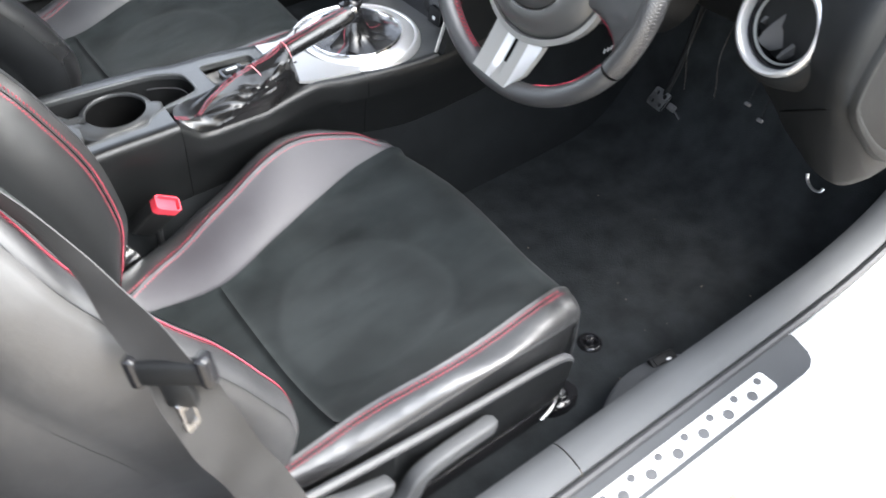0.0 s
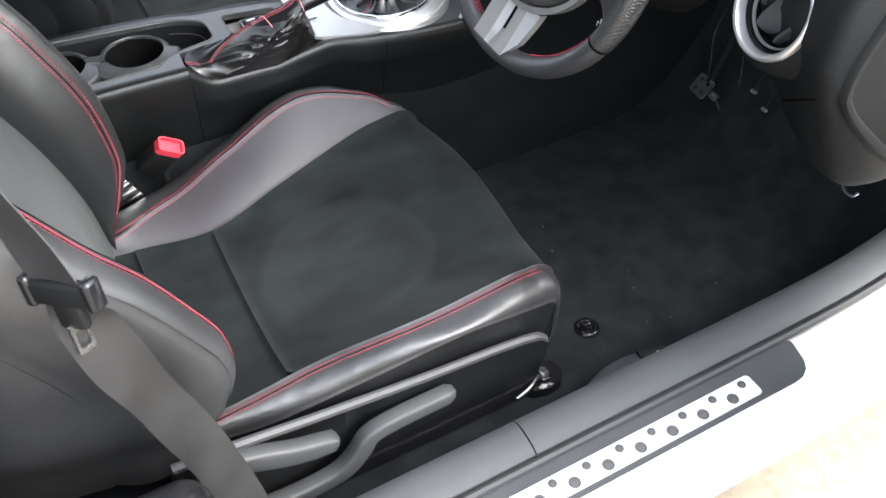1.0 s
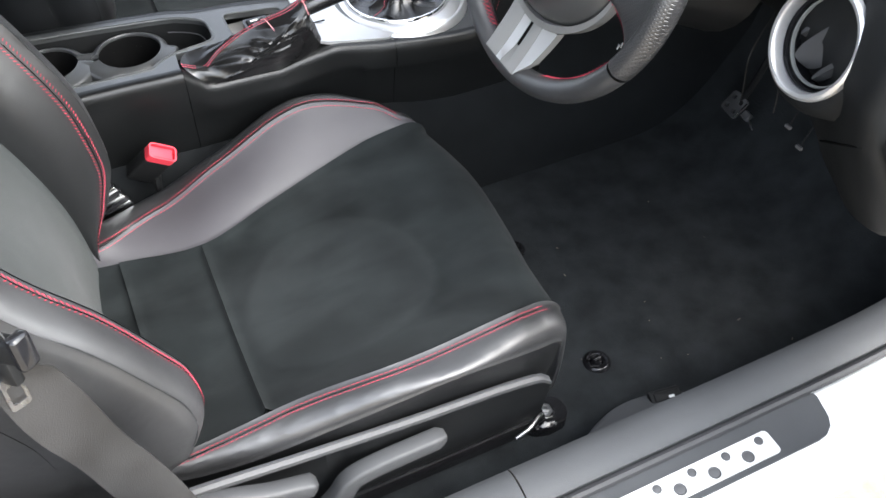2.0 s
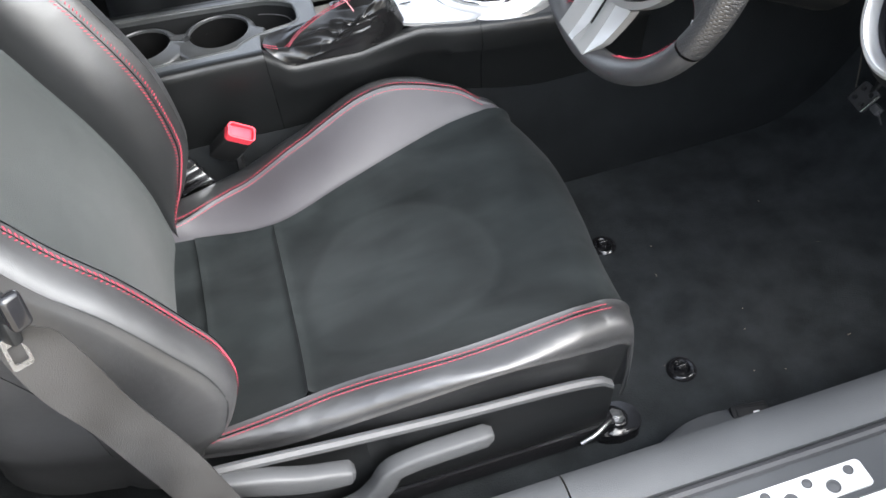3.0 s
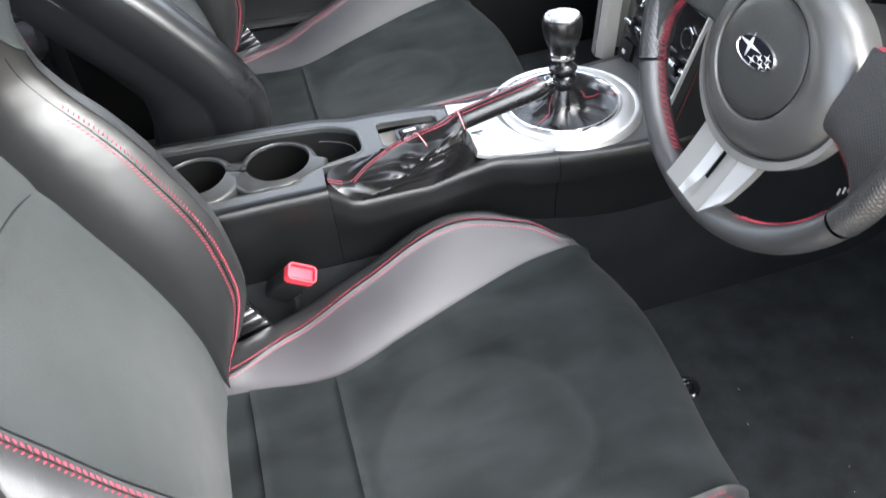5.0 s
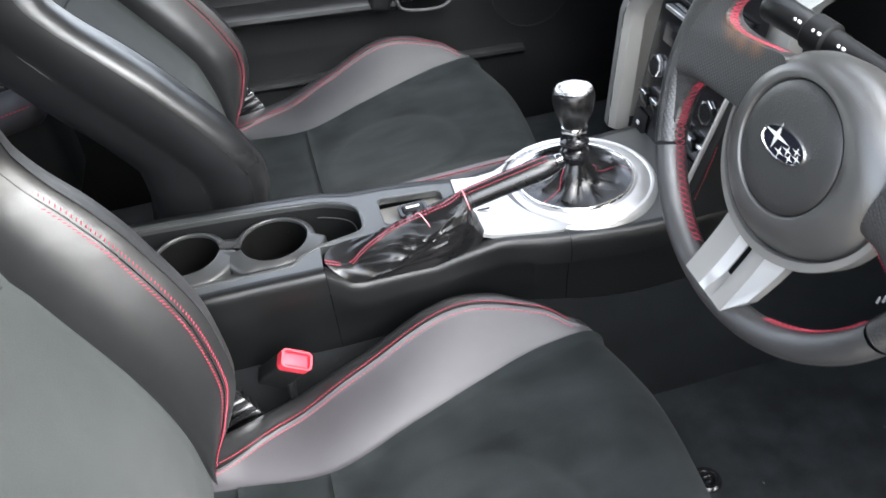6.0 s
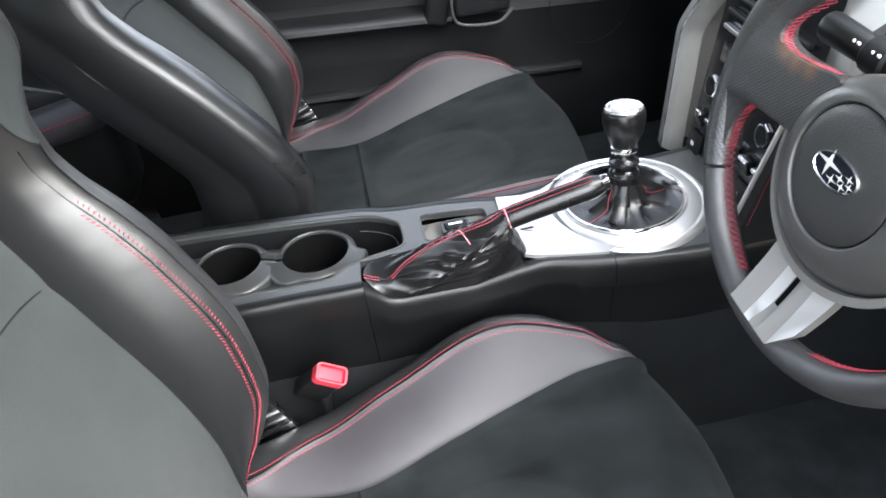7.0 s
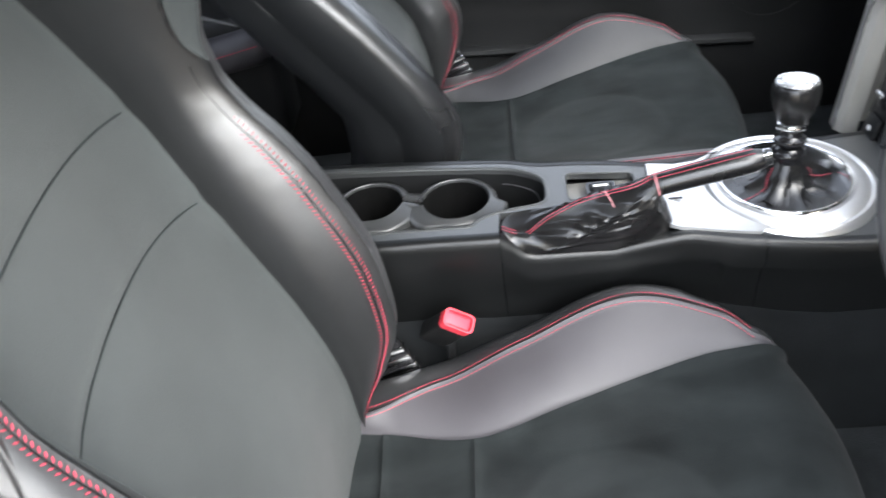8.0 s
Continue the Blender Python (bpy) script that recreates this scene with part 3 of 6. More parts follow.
def back_insert(u, v):
    z = bz(v)
    k = 2 * u - 1
    groove = 0.0
    for z0, c0, cc in BACK_ARCS:
        d = (z - z0 + cc * (k - c0) ** 2) / 0.010
        groove += 0.0045 * math.exp(-d * d)
    return (lean(z) + ev(BACK_X, z) + 0.022 * abs(k) ** 4 + 0.012 * math.exp(-((z - 0.36) / 0.1) ** 2) * (1 - k * k) - groove, YB + k * ev(BS_Y, z), z)


def back_inner(side):
    def fn(u, v):
        z = bz(v)
        x0, y0, x1, y1 = ev(BACK_X, z) + 0.012, ev(BS_Y, z), ev(BC_X if side > 0 or TWIN[0] else BCN_X, z), ev(BC_Y, z)
        b = (0.016 if side > 0 else 0.022) * math.sin(math.pi * u ** 0.8)
        return (lean(z) + x0 + (x1 - x0) * u + 0.5 * b, YB + side * (y0 + (y1 - y0) * u ** 1.5 - b), z)
    return fn


def back_outer(side):
    def fn(u, v):
        z = bz(v)
        x0, y0, y1 = ev(BC_X if side > 0 or TWIN[0] else BCN_X, z), ev(BC_Y, z), ev(BO_Y, z)
        a = u * math.pi / 2
        return (lean(z) + x0 + 0.005 * math.sin(2 * a) - 0.026 * (1 - math.cos(a)), YB + side * (y0 + (y1 - y0) * math.sin(a)), z)
    return fn


def back_side(side):
    def fn(u, v):
        z = bz(v)
        x0, y0 = ev(BC_X if side > 0 or TWIN[0] else BCN_X, z) - 0.026, ev(BO_Y, z)
        xe = ev(SIDE_END, z) + (0.032 if TWIN[0] else 0.0)
        return (lean(z) + x0 + (xe - x0) * u, YB + side * (y0 + 0.002 * math.sin(u * math.pi) - 0.02 * u * u), z)
    return fn


def back_wrap(side):
    """The side panel that begins part way round the bolster and runs to the rear seam."""
    def fn(u, v):
        return back_outer(side)(0.72 + 0.28 * u / 0.2, v) if u < 0.2 else back_side(side)((u - 0.2) / 0.8, v)
    return fn


def back_rear(side):
    def fn(u, v):
        z = bz(v)
        xe = ev(SIDE_END, z) + (0.032 if TWIN[0] else 0.0)
        return (lean(z) + xe - (0.092 if TWIN[0] else 0.15) * math.sin(u * math.pi / 2), YB + side * (ev(BO_Y, z) - 0.02 - 0.09 * (1 - math.cos(u * math.pi / 2))), z)
    return fn


def back_shell(u, v):
    z = bz(v)
    k = 2 * u - 1
    return (lean(z) + ev(SIDE_END, z) - (0.06 if TWIN[0] else 0.15) - 0.015 * (1 - k * k), YB + k * (ev(BO_Y, z) - 0.11), z)


def line(fn, v0, v1, n=110, edge=1, gap=0.0, lift=0.0006, inside=Vector((-0.25, 0, -0.4))):
    """A line on a panel, a gap away from its border u = 0 (edge 0) or u = 1, lifted off its face."""
    out = []
    for k in range(n):
        v = v0 + (v1 - v0) * k / (n - 1)
        if gap:
            a, b = Vector(fn(edge, v)), Vector(fn(0.9 if edge else 0.1, v))
            u = 0.1 * gap / max((a - b).length, 1e-4)
            u = 1 - u if edge else u
        else:
            u = edge
        p = Vector(fn(u, v))
        d1, d2 = Vector(fn(min(u + 0.02, 1.2), v)) - p, Vector(fn(u, min(v + 0.004, 1))) - Vector(fn(u, v - 0.004))
        nrm = d1.cross(d2).normalized()
        if nrm.dot(p - inside) < 0:
            nrm = -nrm
        out.append(p + lift * nrm)
    return out


def ladder(fn, v0, v1, gap, edge, wide=0.0031, lean_by=1, lift=0.0009, inside=Vector((-0.75, 0, 0.4)), bm=None):
    """Slanting stitches that cross a line on a panel, a gap away from its border."""
    pa, pb = (line(fn, v0, v1, 160, edge, g, lift, inside) for g in (gap - wide / 2, gap + wide / 2))
    run = sum((b - a).length for a, b in zip(pa, pa[1:]))
    n = int(run / 0.0052)
    for k in range(n):
        i = 158 * k / n
        j = min(158.9, max(0.0, i + lean_by * 158 * 0.55 / n))
        p = pa[int(i)].lerp(pa[int(i) + 1], i % 1)
        q = pb[int(j)].lerp(pb[int(j) + 1], j % 1)
        bm = stitches([p, q], pitch=(q - p).length, length=(q - p).length * 1.04, r=0.0006, bm=bm)
    return bm


def front_seat(label, loc=(0, 0, 0), recline=0.0, side_mat=LEATHER_LIT_WORN):
    LEAN_BACK[0], TWIN[0] = recline, recline > 0
    s = thing("front_seat", (0, 0, 0), label, "car seat", "front seats")
    vr, vs2 = 0.8 * (-0.47 - X0) / (X1 - X0), 0.8 * (-0.36 - X0) / (X1 - X0)
    part("seat_insert", panel(sub(insert_pt, 0, 1, vs2, 1), 56, 96, 0.007, 0.013, "Uv", lumps=0.0006), SUEDE, s, "charcoal suede insert with worn pale patches")
    for vv in (vs2, vr):
        cross = [Vector(insert_pt(u, vv)) + Vector((0, 0, -0.0046)) for u in np.linspace(0.0, 0.985, 60)]
        part("cross_seam", tube(cross, 0.0024, 6), SUEDE, s, "dark sewn seam across the suede")
    part("rear_strip", panel(sub(insert_pt, 0, 1, vr, vs2), 40, 26, 0.007, 0.013, "UvV"), SUEDE, s, "charcoal suede strip")
    part("rear_strip", panel(sub(insert_pt, 0, 1, 0, vr), 40, 10, 0.004, 0.010, "UvV"), SUEDE, s, "charcoal suede strip")
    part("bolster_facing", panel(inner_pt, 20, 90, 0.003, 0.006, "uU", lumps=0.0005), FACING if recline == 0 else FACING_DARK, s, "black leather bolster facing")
    mid = Vector((-0.25, 0, 0.0))
    st = bmesh.new()
    stitches(line(inner_pt, 0.06, 0.80, edge=1, gap=0.0055, inside=mid), bm=st)
    stitches(line(outer_pt(1), 0.06, 0.80, edge=0, gap=0.0055, inside=mid), bm=st)
    part("stitching", st, THREAD, s, "red twin stitching")
    st = bmesh.new()
    stitches(line(outer_pt(-1), 0.06, 0.83, edge=0, gap=0.0065, inside=mid), bm=st, r=0.00045)
    stitches(line(outer_pt(-1), 0.06, 0.83, edge=0, gap=0.0135, inside=mid), bm=st, r=0.00045)
    part("stitching", st, THREAD, s, "red twin stitching")
    backmid = Vector((-0.75, 0, 0.4))
    for side in (1, -1):
        # door-side bolster lighter, console-side darker, as light falls on them
        part("bolster", panel(outer_pt(side), 16, 170, 0.003, 0.006, "uU", flip=side, lumps=0.0010 if side > 0 else 0.0003), LEATHER if side > 0 else LEATHER_LIT_WORN, s, "black leather bolster with creases")
        part("side_skirt", panel(skirt_pt(side), 10, 60, 0.003, 0.008, "u", flip=side), LEATHER, s)
        part("piping", tube(line(outer_pt(side), 0.06, 0.93, 60, lift=0), 0.0020, 6), LEATHER, s)
        # back facing keeps the darker tone, standing for the dim cabin it faces
        part("back_bolster_facing", panel(back_inner(side), 20, 80, 0.0025, 0.008, "uU", flip=-side, lumps=0.0004), LEATHER, s, "black leather back bolster facing")
        one = recline > 0
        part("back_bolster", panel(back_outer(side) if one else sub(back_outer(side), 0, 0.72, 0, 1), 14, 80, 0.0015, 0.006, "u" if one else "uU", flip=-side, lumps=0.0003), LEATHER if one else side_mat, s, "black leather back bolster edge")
        # driver's panels take the lit leather tone, passenger's the shaded one
        part("back_side", panel(back_side(side) if one else back_wrap(side), 20, 80, 0.0018, 0.006, "U" if one else "uU", flip=-side, lumps=0.0003 if one else 0.0004), side_mat, s, "grey-black leather back side panel")
        part("back_rear_side", panel(back_rear(side), 10, 60, 0.003, 0.008, "u", flip=-side, lumps=0.0005), LEATHER_SHADED if one else LEATHER_LIT_WORN, s, "grey-black leather back panel")
        # passenger piping paler than its leather: the welt's highlight put into the colour
        part("back_piping", tube(line(back_side(side) if one else sub(back_outer(side), 0, 0.72, 0, 1), 0.1, 0.95, 60, lift=0), 0.0016, 6), PLASTIC_GREY if one else LEATHER_SHADED, s)
        st = bmesh.new()
        v2 = (0.690 - ZB0) / (ZB1 - ZB0)
        if side > 0 or recline:
            ladder(back_inner(side), 0.09, v2 + 0.01, 0.0225, 1, lean_by=1, bm=st)
            ladder(back_inner(side), 0.09, v2 + 0.2, 0.0130, 1, lean_by=-1, bm=st)
        else:
            ladder(back_outer(side), 0.09, v2 + 0.25, 0.0115, 0, 0.0028, 1, bm=st)
            ladder(back_outer(side), 0.09, v2 + 0.25, 0.0050, 0, 0.0028, -1, bm=st)
        part("back_stitching", st, THREAD, s, "red twin stitching")
    sh = panel(lambda u, v: Vector(back_inner(1)(1 - 0.22 * u * (1 - (1 - v) ** 9), v2 + 0.002 + (1 - v2) * v)) + Vector((0.003, -0.003, 0)), 14, 30, 0.004, 0.008, "uUv", flip=1)
    edge_l = [Vector(back_inner(1)(1 - 0.23 * (1 - (1 - v) ** 9), v2 + 0.002 + (1 - v2) * v)) + Vector((0.002, -0.002, 0)) for v in np.linspace(0, 0.9, 40)]
    part("shoulder_seam", tube(edge_l, 0.0022, 6), LEATHER, s)
    part("shoulder_panel", sh, SUEDE_BACK, s, "grey suede shoulder panel")
    part("back_insert", panel(back_insert, 40, 120, 0.006, 0.014, "uU", flip=-1, lumps=0.0005), SUEDE_BACK, s, "grey suede backrest insert with arched seams")
    part("back_shell", panel(back_shell, 20, 40, 0.0, 0.01, ""), PLASTIC, s)
    part("cushion_core", box((-0.50, -0.19, 0.03), (-0.03, 0.19, 0.17), 0.03, 3), DARKVOID, s)
    part("headrest", box((-0.90, -0.13, 0.86), (-0.74, 0.11, 1.0), 0.05, 4), LEATHER, s)
    for side in (1, -1):
        hinge = None if side < 0 else part("recliner_bracket", box((-0.468, side * 0.236 - 0.006, 0.13), (-0.418, side * 0.236 + 0.006, 0.273), 0.004, 2, Matrix.Translation((-0.455, 0, 0.2)) @ Euler((0, radians(-24), 0)).to_matrix().to_4x4() @ Matrix.Translation((0.455, 0, -0.2))), GLOSS, s, "black recliner bracket with bright steel bands")
        for k in range(3 if side > 0 else 0):
            part("steel_band", box((-0.469, side * 0.236 - 0.0075, 0.220 + 0.016 * k), (-0.417, side * 0.236 + 0.0075, 0.229 + 0.016 * k), 0.0015, 2, Matrix.Translation((-0.455, 0, 0.2)) @ Euler((0, radians(-24), 0)).to_matrix().to_4x4() @ Matrix.Translation((0.455, 0, -0.2))), CHROME, hinge, "bright steel band")
        rail = part("seat_rail", box((-0.48, side * 0.215 - 0.02, 0.012), (0.005, side * 0.215 + 0.02, 0.045), 0.004, 2), GLOSS, s)
        foot_plate = holed_plate([(-0.035, -0.010), (-0.030, 0.012), (-0.008, 0.026), (0.016, 0.024), (0.032, 0.010), (0.034, -0.012), (0.022, -0.026), (-0.004, -0.028), (-0.026, -0.022)], [], lambda x, y: 0.009 - 0.16 * max(0, math.hypot(x, y) - 0.020), 0.024)
        bmesh.ops.bevel(foot_plate, geom=[e for e in foot_plate.edges if e.calc_face_angle(0) > 0.6], offset=0.003, segments=2, affect="EDGES")
        bmesh.ops.translate(foot_plate, verts=foot_plate.verts, vec=(0.014, side * 0.214, 0.016))
        foot = part("rail_foot", foot_plate, GLOSS, s, "glossy black rail foot plate")
        part("boss", lathe([(0.0, 0.0065), (0.013, 0.0062), (0.0155, 0.0048), (0.017, 0.0020), (0.021, 0.0008), (0.026, -0.003)], (0.013, side * 0.217, 0.0235), (0.15, 0, 1), 28), GLOSS, foot)
        part("bolt", lathe([(0.0, 0.0040), (0.0035, 0.0040), (0.0045, 0.0028), (0.006, 0.0050), (0.0082, 0.0042), (0.0082, 0.0), (0.0125, 0.0), (0.0135, -0.002)], (0.013, side * 0.217, 0.0305), (0.15, 0, 1), 6), RAIL, foot, "dark steel hex bolt")
        part("rail_bar", tube(smooth_path([(-0.050, side * 0.246, 0.040), (-0.028, side * 0.243, 0.046), (-0.010, side * 0.234, 0.047), (0.0, side * 0.229, 0.044)], 14), 0.0030, 8), RAIL, s)
    for side in (1, -1):
        ridge_line = line(back_inner(side), 0.09, v2, 80, edge=1, gap=0.0178, lift=0.0004, inside=backmid) if side > 0 or recline else line(back_outer(side), 0.09, v2 + 0.2, 80, edge=0, gap=0.008, lift=0.0002)
        part("crest_seam", tube(ridge_line, 0.0008, 6), BOOT, s)
        part("crest_seam", tube(line(outer_pt(side), 0.06, 0.80, 80, edge=0, gap=0.0 if side > 0 else 0.010, lift=0.0001, inside=mid), 0.0008, 6), BOOT, s)
    for z0, c0, cc in BACK_ARCS:
        arc = []
        for k in range(41):
            kk = -0.97 + 1.94 * k / 40
            z = z0 - cc * (kk - c0) ** 2
            arc.append(Vector(back_insert((kk + 1) / 2, (z - ZB0) / (ZB1 - ZB0))) + Vector((0.0004, 0, 0)))
        part("back_seam", tube(arc, 0.0012, 6), SUEDE, s)
    s.location = loc
    return s


seat = front_seat("black leather and charcoal suede driver's seat with red stitching")
front_seat("black leather and charcoal suede passenger seat with red stitching", (0.080, 0.810, 0), 0.30, LEATHER_SHADED)

# side cover and levers of the driver's seat
top = [(-0.52, 0.258), (-0.456, 0.252), (-0.338, 0.236), (-0.2, 0.220), (-0.08, 0.209), (-0.035, 0.200), (-0.02, 0.186)]
rows = []
for x in np.linspace(-0.52, -0.02, 40):
    zt = ev(top, x)
    rec = 0.016 * max(0.0, min(1.0, (-0.315 - x) / 0.02)) + 0.010 * math.exp(-((x + 0.30) / 0.02) ** 2)
    rows.append([Vector((x, y, z)) for y, z in ((-0.2525, zt - 0.012), (-0.2530, zt - 0.005), (-0.2555, zt - 0.0012), (-0.2595, zt - 0.0010), (-0.2635, zt - 0.0045), (-0.2640, zt - 0.010), (-0.262 + rec, zt - 0.018), (-0.259 + rec, zt - 0.05), (-0.257 + rec, 0.13), (-0.250, 0.09), (-0.238, 0.06))])
cover = part("side_cover", grid_mesh([r[5:] for r in rows]), PLASTIC, seat, "black plastic seat side cover")
part("cover_lip", grid_mesh([r[:6] for r in rows]), LEVER, cover, "grey rolled upper lip")
def lever(name, path, half, thick):
    """A moulded lever, flat in y, along a path of points; half: its half heights along the way."""
    pts = smooth_path(path, 30)
    rows = []
    for i, c in enumerate(pts):
        d = (pts[min(i + 1, 29)] - pts[max(i - 1, 0)]).normalized()
        up = Vector((-d.z, 0, d.x))
        e = min(1.0, math.sqrt(max(0.0, 1 - max(0, (i - 27.4) / 1.75) ** 2)) + 0.2)
        w = ev(half, i / 29) * e
        rows.append([c + Vector((0, -thick * e * math.copysign(abs(math.cos(t)) ** 0.4, math.cos(t)), 0)) + up * w * math.copysign(abs(math.sin(t)) ** 0.45, math.sin(t)) for t in np.linspace(0, math.tau, 21)[:-1]])
    bm = grid_mesh(rows, close_v=True)
    bm.verts.ensure_lookup_table()
    bm.faces.new([bm.verts[i] for i in range(20)])
    bm.faces.new([bm.verts[len(bm.verts) - 20 + i] for i in range(20)][::-1])
    bmesh.ops.recalc_face_normals(bm, faces=bm.faces)
    return part(name, bm, LEVER, seat, "dark grey plastic seat lever")


lever("height_lever", [(-0.44, -0.272, 0.112), (-0.39, -0.274, 0.112), (-0.340, -0.276, 0.122), (-0.312, -0.278, 0.150), (-0.295, -0.279, 0.178), (-0.262, -0.280, 0.188), (-0.215, -0.280, 0.190), (-0.176, -0.279, 0.189)], [(0, 0.013), (0.35, 0.014), (0.6, 0.013), (0.75, 0.0125), (1, 0.0115)], 0.011)
lever("recliner_lever", [(-0.475, -0.268, 0.236), (-0.43, -0.272, 0.222), (-0.385, -0.276, 0.207), (-0.335, -0.277, 0.196)], [(0, 0.012), (0.4, 0.016), (0.8, 0.015), (1, 0.011)], 0.011)

# ---- centre console ----
def ctop(x, y=0.4):
    return ev([(-0.9, 0.384), (-0.3, 0.386), (-0.2, 0.384), (0.0, 0.352), (0.15, 0.342), (0.3, 0.345)], x)


def smooth_ring(ring):
    """A closed outline with its corners rounded off."""
    for _ in range(2):
        ring = [q for a, b in zip(ring, ring[1:] + ring[:1]) for q in ((0.75 * a[0] + 0.25 * b[0], 0.75 * a[1] + 0.25 * b[1]), (0.25 * a[0] + 0.75 * b[0], 0.25 * a[1] + 0.75 * b[1]))]
    return ring


NEAR = [(-0.9, 0.289), (-0.4, 0.288), (-0.315, 0.285), (-0.1, 0.287), (0.0, 0.280), (0.06, 0.2755), (0.13, 0.273), (0.3, 0.275)]
FAR = [(-0.9, 0.492), (-0.55, 0.485), (-0.41, 0.471), (-0.3, 0.457), (-0.25, 0.442), (-0.11, 0.438), (-0.04, 0.464), (0.0, 0.483), (0.1, 0.505), (0.3, 0.515)]
con = thing("centre_console", (-0.2, 0.40, 0.2), "black plastic centre console with cup holders and silver gear surround", "console")
outline = [(x, ev(NEAR, x) + 0.004) for x in np.linspace(-0.9, -0.312, 14)] + [(-0.309, 0.334), (-0.2, 0.338), (-0.09, 0.334), (-0.074, 0.294)] + [(x, ev(NEAR, x) + 0.004) for x in np.linspace(-0.06, 0.27, 12)]
outline += [(x, ev(FAR, x) - 0.004) for x in np.linspace(0.27, -0.9, 40)]
hole_bin = [(-0.64, 0.318), (-0.44, 0.314), (-0.352, 0.311), (-0.343, 0.314), (-0.338, 0.322), (-0.322, 0.332), (-0.30, 0.340), (-0.262, 0.346), (-0.251, 0.352), (-0.247, 0.362), (-0.247, 0.395), (-0.252, 0.408), (-0.266, 0.420), (-0.29, 0.433), (-0.33, 0.441), (-0.42, 0.453), (-0.51, 0.463), (-0.62, 0.470), (-0.64, 0.46)]
hole_sw = rounded(-0.222, 0.350, -0.132, 0.412, 0.009)
hole_ring = circle(0.055, 0.395, 0.09, 40)
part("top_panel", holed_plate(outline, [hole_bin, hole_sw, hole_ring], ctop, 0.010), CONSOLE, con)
part("bin_lip", tube([Vector((x, y, ctop(x) - 0.0012)) for x, y in smooth_ring(hole_bin)], 0.0026, 8, closed=True), CONSOLE, con, "rounded lip of the console bin")
part("switch_lip", tube([Vector((x, y, ctop(x) - 0.0008)) for x, y in hole_sw], 0.0016, 8, closed=True), CONSOLE, con)
part("bin_liner", tube([Vector((x, y, 0.366)) for x, y in smooth_ring([(-0.312, 0.343), (-0.266, 0.351), (-0.256, 0.361), (-0.256, 0.392), (-0.264, 0.408), (-0.29, 0.425), (-0.31, 0.43)])[2:-6]], 0.0008, 6), PLASTIC_MID, con, "thin moulded line inside the bin")
for xa, xb in ((-0.9, -0.3108), (-0.3100, 0.0051), (0.0060, 0.28)):
    for side in (1, -1):
        rows = []
        for x in np.linspace(xa, xb, 24):
            e, o = (ev(FAR, x), 1) if side == 1 else (ev(NEAR, x), -1)
            dip = 0.030 * max(0, min(1, (x + 0.309) / 0.03)) * max(0, min(1, (-0.085 - x) / 0.09)) if side == -1 else 0
            ct = ctop(x) - dip
            rows.append([Vector((x, e + o * d, z)) for d, z in ((-0.010, ct + 0.0006), (-0.004, ct + 0.001), (0.0005, ct - 0.0004), (0.0030, ct - 0.0025), (0.0048, ct - 0.0065), (0.0056, ct - 0.013), (0.0052, ct - 0.030), (0.0036, ct - 0.042), (-0.004, 0.31 - 0.5 * dip), (-0.013, 0.265), (-0.020, 0.21))])
        # sides take the darker tone, which carries the shade beside the seat
        part("side_panel", grid_mesh(rows), CONSOLE_SHADED, con)
part("bin_floor", box((-0.66, 0.30, 0.30), (-0.24, 0.475, 0.304)), RUBBER, con)
wall_in = bmesh.new()
lo_ = [wall_in.verts.new((x, y, 0.302)) for x, y in hole_bin]
hi_ = [wall_in.verts.new((x, y, ctop(x) - 0.009)) for x, y in hole_bin]
for i in range(len(lo_)):
    j = (i + 1) % len(lo_)
    wall_in.faces.new([lo_[i], lo_[j], hi_[j], hi_[i]])
part("bin_wall", wall_in, DOOR_BLACK, con)
cups = [(-0.3655, 0.3935, 0.0445, 180), (-0.479, 0.4035, 0.0425, 0)]
tray = part("cup_holder_tray", holed_plate([(-0.62, 0.346), (-0.56, 0.345), (-0.52, 0.343), (-0.475, 0.343), (-0.43, 0.343), (-0.40, 0.342), (-0.375, 0.342), (-0.35, 0.344), (-0.33, 0.352), (-0.318, 0.372), (-0.314, 0.395), (-0.322, 0.42), (-0.335, 0.440), (-0.42, 0.452), (-0.51, 0.461), (-0.62, 0.468)], [circle(cx, cy, r - 0.001) for cx, cy, r, _ in cups], lambda x, y: 0.352 + 0.0150 * max(0.0, min(1.0, (0.385 - y) / 0.035)) - 0.004 * math.exp(-((x + 0.425) / 0.02) ** 2), 0.008), CUP, con, "satin charcoal cup holder insert")
for cx, cy, r, way in cups:
    # well painted near black to stand for the shade inside it
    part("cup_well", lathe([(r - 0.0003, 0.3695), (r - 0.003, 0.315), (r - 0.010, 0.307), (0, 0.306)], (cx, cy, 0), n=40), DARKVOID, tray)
    rows = []
    for a in np.linspace(radians(way + 9), radians(way + 351), 56):
        reach = 0.0105
        if math.sin(a) < -0.1:
            reach = max(0.0105, min(0.024, (cy - 0.3415) / -math.sin(a) - r))
        rows.append([Vector((cx + (r + d) * math.cos(a), cy + (r + d) * math.sin(a), z)) for d, z in ((-0.0004, 0.3690), (-0.0004, 0.3722), (0.0002, 0.3736), (0.0010, 0.3742), (0.0022, 0.3738), (0.45 * reach, 0.3722), (0.8 * reach, 0.3702), (0.95 * reach, 0.3682), (reach, 0.3655), (reach, 0.345))])
    bm = grid_mesh(rows)
    bmesh.ops.recalc_face_normals(bm, faces=bm.faces)
    part("cup_ring", bm, CUP, tray, "flared satin ring of the cup holder")
(xr, yr, r1, _), (xl, yl, r2, _) = cups
